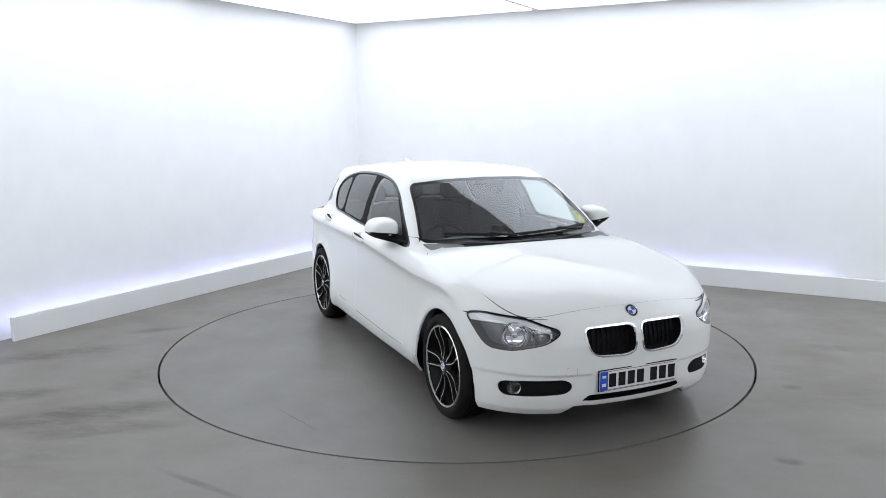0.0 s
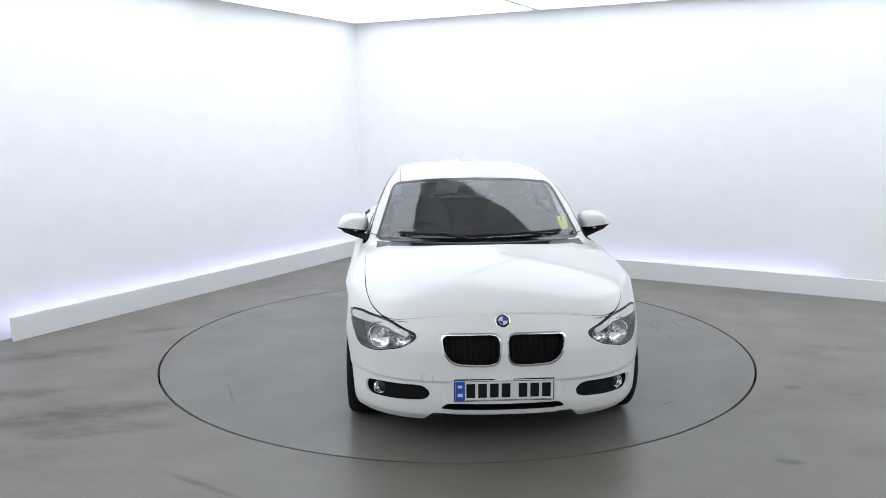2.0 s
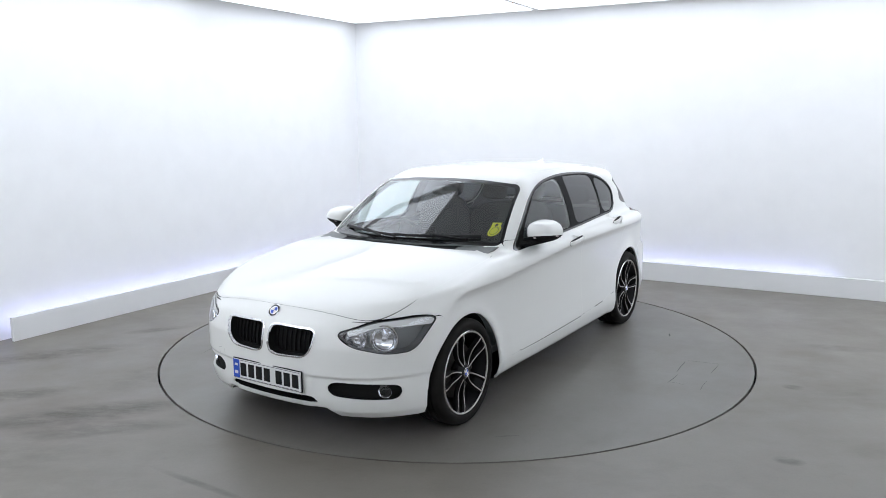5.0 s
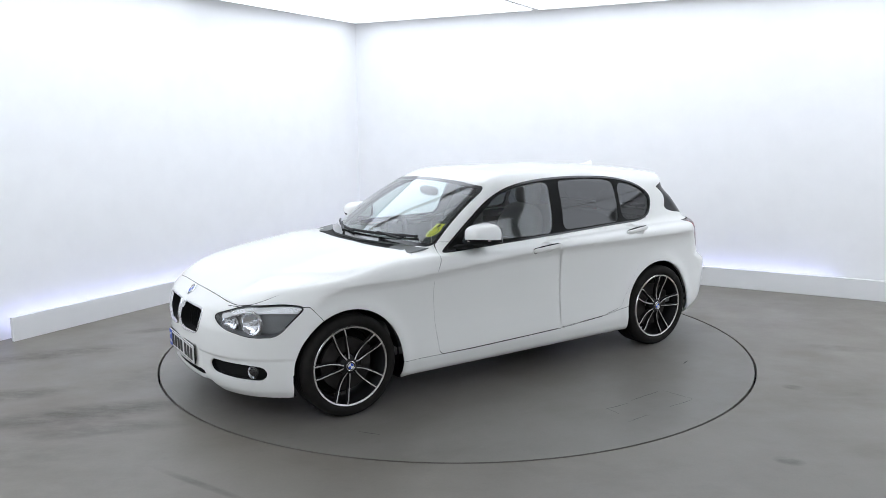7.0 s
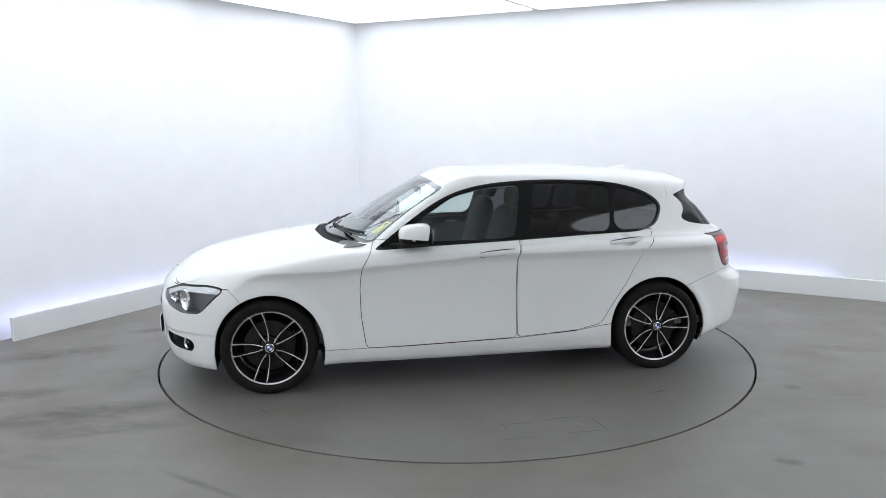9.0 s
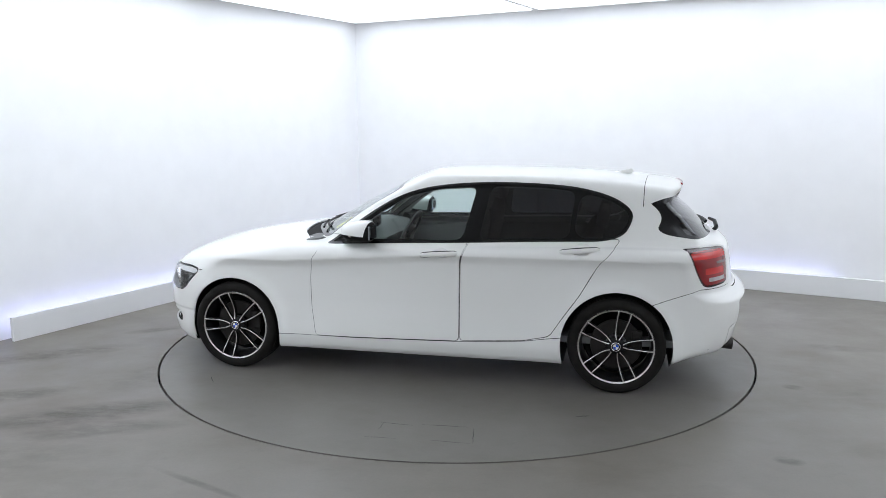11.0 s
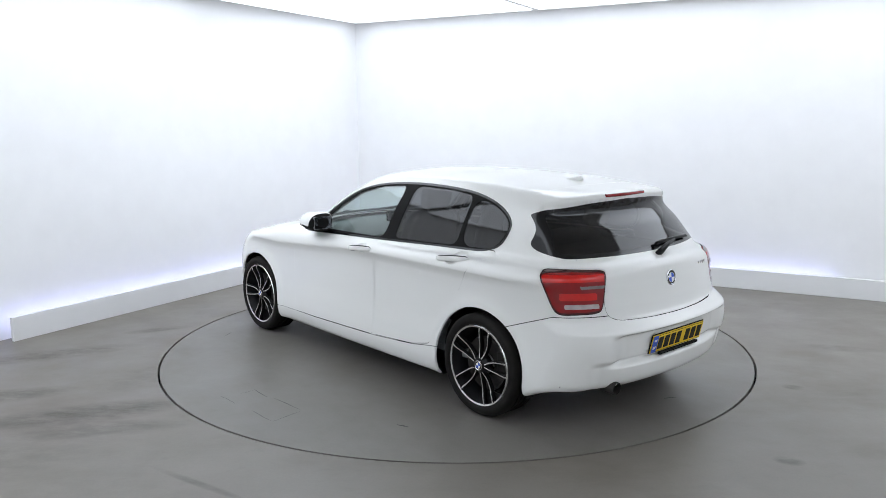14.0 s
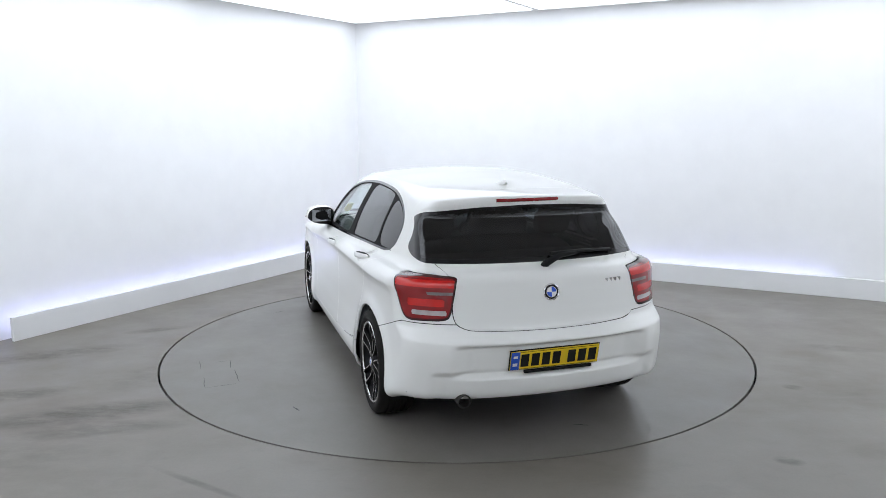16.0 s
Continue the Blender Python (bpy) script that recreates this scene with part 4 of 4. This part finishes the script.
rear_bench()
m_ = part("rear_view_mirror", cushion((.035, .23, .070), (.235, 0, 1.250), 12), GLOSS, car, "black rear view mirror", True)
part("mirror_stem", sweep([(.26, 0, 1.265), (.268, 0, 1.290)], .025, .03, (0, 1, 0), 8), GLOSS, m_, "", True)
for Y in (.33, -.33):
    part("sun_visor", cushion((.16, .36, .018), (-.03, Y, 1.322), 6), LINER, car, "grey sun visor", True)


# ---- outside details ----
def on_top(x, y):
    return ground_point(x, y, .85, 2, .7)


def on_front(y, z):
    return ground_point(1.5, y, z, 0, .75)


def on_back(y, z):
    p = ground_point(-1.4, y, z, 0, -.95)
    return p


def mirror(sign):
    """A door mirror: a black shell, a white cap over its front and top, an arm and the glass."""
    c = Vector((.380, .880 * sign, 1.028))
    bm = cushion((.215, .225, .16), (0, 0, 0), 0, 3.2)
    for v in bm.verts:
        f = (v.co.x + .10) / .2
        out = v.co.y * sign / .10
        v.co.y *= 1 - .14 * f
        v.co.z *= 1 - .20 * f
        if v.co.z < 0:
            v.co.z += .022 * max(0, out)
        else:
            v.co.z -= .020 * max(0, out) ** 2
    bmesh.ops.transform(bm, matrix=Matrix.Translation(c), verts=bm.verts)
    lower = bm.copy()
    geom = lambda: bm.verts[:] + bm.edges[:] + bm.faces[:]
    bmesh.ops.bisect_plane(bm, geom=geom(), plane_co=c + Vector((0, 0, -.026)), plane_no=(-.10, -.12 * sign, 1), clear_inner=True)
    bmesh.ops.bisect_plane(bm, geom=geom(), plane_co=c + Vector((-.068, 0, 0)), plane_no=(1, 0, .25), clear_inner=True)
    for v in bm.verts:
        v.co += (v.co - c) * .035
    cap = part("door_mirror", bm, PAINT, car, "white door mirror with a black base", True)
    part("mirror_shell", lower, MATT, cap, "black lower mirror shell", True)
    part("mirror_glass", block((.012, .150, .092), (c.x - .0985, c.y, c.z), .002), MIRROR, cap, "mirror glass")
    part("mirror_arm", sweep([(.50, .735 * sign, .940), (.46, .79 * sign, .950), (.40, .87 * sign, .972), (.38, .93 * sign, .985)], [.13, .11, .13, .10], [.05, .04, .04, .03], (1, 0, 0), 12, 2.6), MATT, cap, "black mirror arm", True)
    part("indicator", sweep([(c.x + .102, .85 * sign, .998), (c.x + .092, .92 * sign, 1.006), (c.x + .02, .990 * sign, 1.012)], .010, .012, (1, 0, 0), 8, 2.5), LENSWHITE, cap, "clear indicator strip", True)


mirror(1)
mirror(-1)


def plate(name, label, mat, at, tilt, turn):
    """A number plate that faces +x before it is turned."""
    m = Matrix.Translation(at) @ pose(0, 0, 0, 0, 0, turn) @ pose(0, 0, 0, 0, tilt, 0)

    def put(size, y, z, x, mat_, name_, label_="", parent=None, bev=.001):
        bm = block(size, (x, y, z), bev)
        bmesh.ops.transform(bm, matrix=m, verts=bm.verts)
        return part(name_, bm, mat_, parent or car, label_)

    p = put((.008, .520, .111), 0, 0, .004, mat, name, label, None, .002)
    put((.006, .530, .121), 0, 0, -.002, BLACK, "plate_holder", "black plate holder", p)
    put((.002, .050, .107), -.234, 0, .0085, BLUE, "blue_band", "blue band at the plate's end", p)
    put((.001, .026, .018), -.234, -.022, .0098, WHITE, "band_mark", "small pale mark", p, .0)
    put((.001, .024, .014), -.234, .024, .0098, WHITE, "band_mark", "small pale mark", p, .0)
    # the characters, as plain bars
    for i in range(7):
        y = -.178 + i * .062 + (.028 if i > 3 else 0)
        put((.0015, .046, .076), y, 0, .0088, INK, "plate_bar", "", p, .0)
    for y, z, sy, sz in ((.022, .0515, .455, .002), (.022, -.0515, .455, .002)):
        put((.001, sy, sz), y, z, .0084, INK, "plate_line", "", p, .0)


plate("front_number_plate", "white number plate with black bars and a blue band", WHITE, (2.108, 0, .372), 0, 0)
# lower bracket of the rear plate, a plain black strip without a lamp
part("plate_bracket", block((.02, .40, .016), (-2.152, -.02, .437), .004), MATT, car, "black strip below the rear number plate")
plate("rear_number_plate", "yellow number plate with black bars and a blue band", YELLOW, (-2.152, 0, .503), 14, 180)


def emblems():
    p = on_front(0, .722)
    emblem(car, Matrix.Translation(p) @ pose(0, 0, 0, 0, 0, -90) @ pose(0, 0, 0, 42, 0, 0), .040)
    p = on_back(0, .852)
    emblem(car, Matrix.Translation(p) @ pose(0, 0, 0, 0, 0, 90) @ pose(0, 0, 0, 8, 0, 0), .046)
    # model lettering too small to read: plain bars
    for i, w in enumerate((.016, .016, .020, .020)):
        y = -.352 - i * .029
        q = on_back(y, .889)
        part("badge_bar", block((.004, w, .021), (q.x - .001, y, .889), .001), CHROME, car, "small chrome lettering bar")


emblems()


def brake_light():
    path = [(ground_point(-1.4, y, 1.322, 0, -.95).x - .002, y, 1.322) for y in np.linspace(-.19, .19, 13)]
    part("high_brake_light", sweep(path, .020, .018, (0, 0, 1), 10, 3), RED, car, "dark red high brake light", True)


brake_light()


def wipers():
    for a, b, pivot in (((-.55, 1.006), (-.0, .995), (-.10, .985)), ((-.03, .998), (.57, 1.006), (.50, .985))):
        blade, arm = [], []
        for i in range(14):
            u = i / 13
            y = a[0] + (b[0] - a[0]) * u
            z = a[1] + (b[1] - a[1]) * u
            p = ground_point(0, y, z, 0, 1.3)
            blade.append((p.x + .016, y, z + .008))
        w = part("wiper", sweep(blade, .016, .020, (1, 0, .6), 8), BLACK, car, "black windscreen wiper", True)
        for i in range(8):
            u = i / 7
            y = pivot[0] + ((a[0] + b[0]) / 2 - pivot[0]) * u
            z = .985 + .022 * u
            p = ground_point(0, y, z, 0, 1.3)
            arm.append((p.x + .030, y, z + .014))
        part("wiper_arm", sweep(arm, .016, .018, (1, 0, .6), 8), BLACK, w, "", True)
    path = []
    for i in range(14):
        u = i / 13
        y = -.06 - .40 * u
        z = 1.032 + .006 * math.sin(math.pi * u)
        p = on_back(y, z)
        path.append((p.x - .022, y, z))
    w = part("rear_wiper", sweep(path, .020, [.030 - .014 * i / 13 for i in range(14)], (1, 0, .8), 10), BLACK, car, "black rear wiper", True)
    q = on_back(0, .985)
    part("wiper_arm", sweep([(q.x - .012, .0, .978), (q.x - .030, -.01, 1.0), (q.x - .025, -.09, 1.035), (q.x + .005, -.2, 1.04)], [.03, .03, .026, .016], [.05, .045, .03, .02], (1, 0, 0), 10), BLACK, w, "", True)


wipers()


def antenna():
    bm = bmesh.new()
    rows = []
    for i in range(11):
        u = i / 10
        x = -1.24 - .17 * u
        h = .046 * (u ** 1.3) * (1 - max(0, (u - .88) / .12) ** 2 * .5)
        w = .030 * math.sin(math.pi * min(.95, .12 + .8 * u)) ** .6
        z = float(roof_z(x)) - .006
        rows.append([bm.verts.new((x - .02 * k, y * w, z + h * k)) for y, k in ((1, 0), (.8, .35), (.35, .85), (0, 1), (-.35, .85), (-.8, .35), (-1, 0))])
    for a, b in zip(rows, rows[1:]):
        for j in range(6):
            bm.faces.new((a[j], a[j + 1], b[j + 1], b[j]))
    bm.faces.new(rows[0])
    bm.faces.new(rows[-1][::-1])
    part("roof_antenna", bm, PAINT, car, "white roof antenna fin", True)


antenna()


def exhaust():
    bm = lathe([(.0, .06), (.030, .06), (.032, .0), (.035, -.002), (.038, .002), (.038, .16), (.0, .16)], 28)
    bmesh.ops.transform(bm, matrix=Matrix.Translation((-2.100, .50, .284)) @ pose(0, 0, 0, 0, 0, -90) @ pose(0, 0, 0, 4, 0, 0), verts=bm.verts)
    part("exhaust_pipe", bm, STEEL, car, "steel exhaust pipe", True)


exhaust()


def sticker():
    def face(name, pts, mat, lift, parent):
        bm = bmesh.new()
        vs = []
        for y, z in pts:
            p = ground_point(0, y, z, 0, 1.3)
            vs.append(bm.verts.new((p.x - .010 + lift, y, z)))
        f = bm.faces.new(vs)
        g = bmesh.ops.extrude_face_region(bm, geom=[f])
        bmesh.ops.translate(bm, vec=(-.001, 0, 0), verts=[v for v in g["geom"] if isinstance(v, bmesh.types.BMVert)])
        return part(name, bm, mat, parent, "yellow sticker inside the windscreen" if parent is car else "")

    def disc(y, z, r):
        return [(y + r * math.cos(2 * math.pi * i / 20), z + r * .95 * math.sin(2 * math.pi * i / 20)) for i in range(20)]

    s = face("windscreen_sticker", [(.572, 1.088), (.628, 1.088), (.634, 1.05), (.580, 1.05)], STICKER, 0, car)
    face("sticker_disc", disc(.612, 1.042, .034), STICKER, .0012, s)
    face("sticker_mark", disc(.604, 1.074, .009), INK, .002, s)
    face("sticker_ring", disc(.612, 1.042, .024), plain("olive_print", (.30, .33, .03), .5), .0024, s)
    face("sticker_core", disc(.612, 1.042, .020), STICKER, .0036, s)


sticker()


def tow_cover():
    for y, z, sy, sz in ((-.405, .458, .058, .002), (-.405, .414, .058, .002), (-.434, .436, .002, .044), (-.376, .436, .002, .044)):
        p = on_front(y, z)
        part("tow_cover_gap", block((.004, sy, sz), (p.x - .001, y, z), .0), FAINT, car, "faint seam of the tow cover")


tow_cover()


# ---- what moves ----
def motions():
    walk(table, [(t, pose(0, 0, 0, 0, 0, a)) for t, a in TURNS])
    rows = []
    for t, a in TURNS:
        c, s = math.cos(radians(a)), math.sin(radians(a))
        rows.append((t, pose(.075 * c - .112 * s, .075 * s + .112 * c, 0, 0, 0, a)))
    walk(car, rows)


motions()
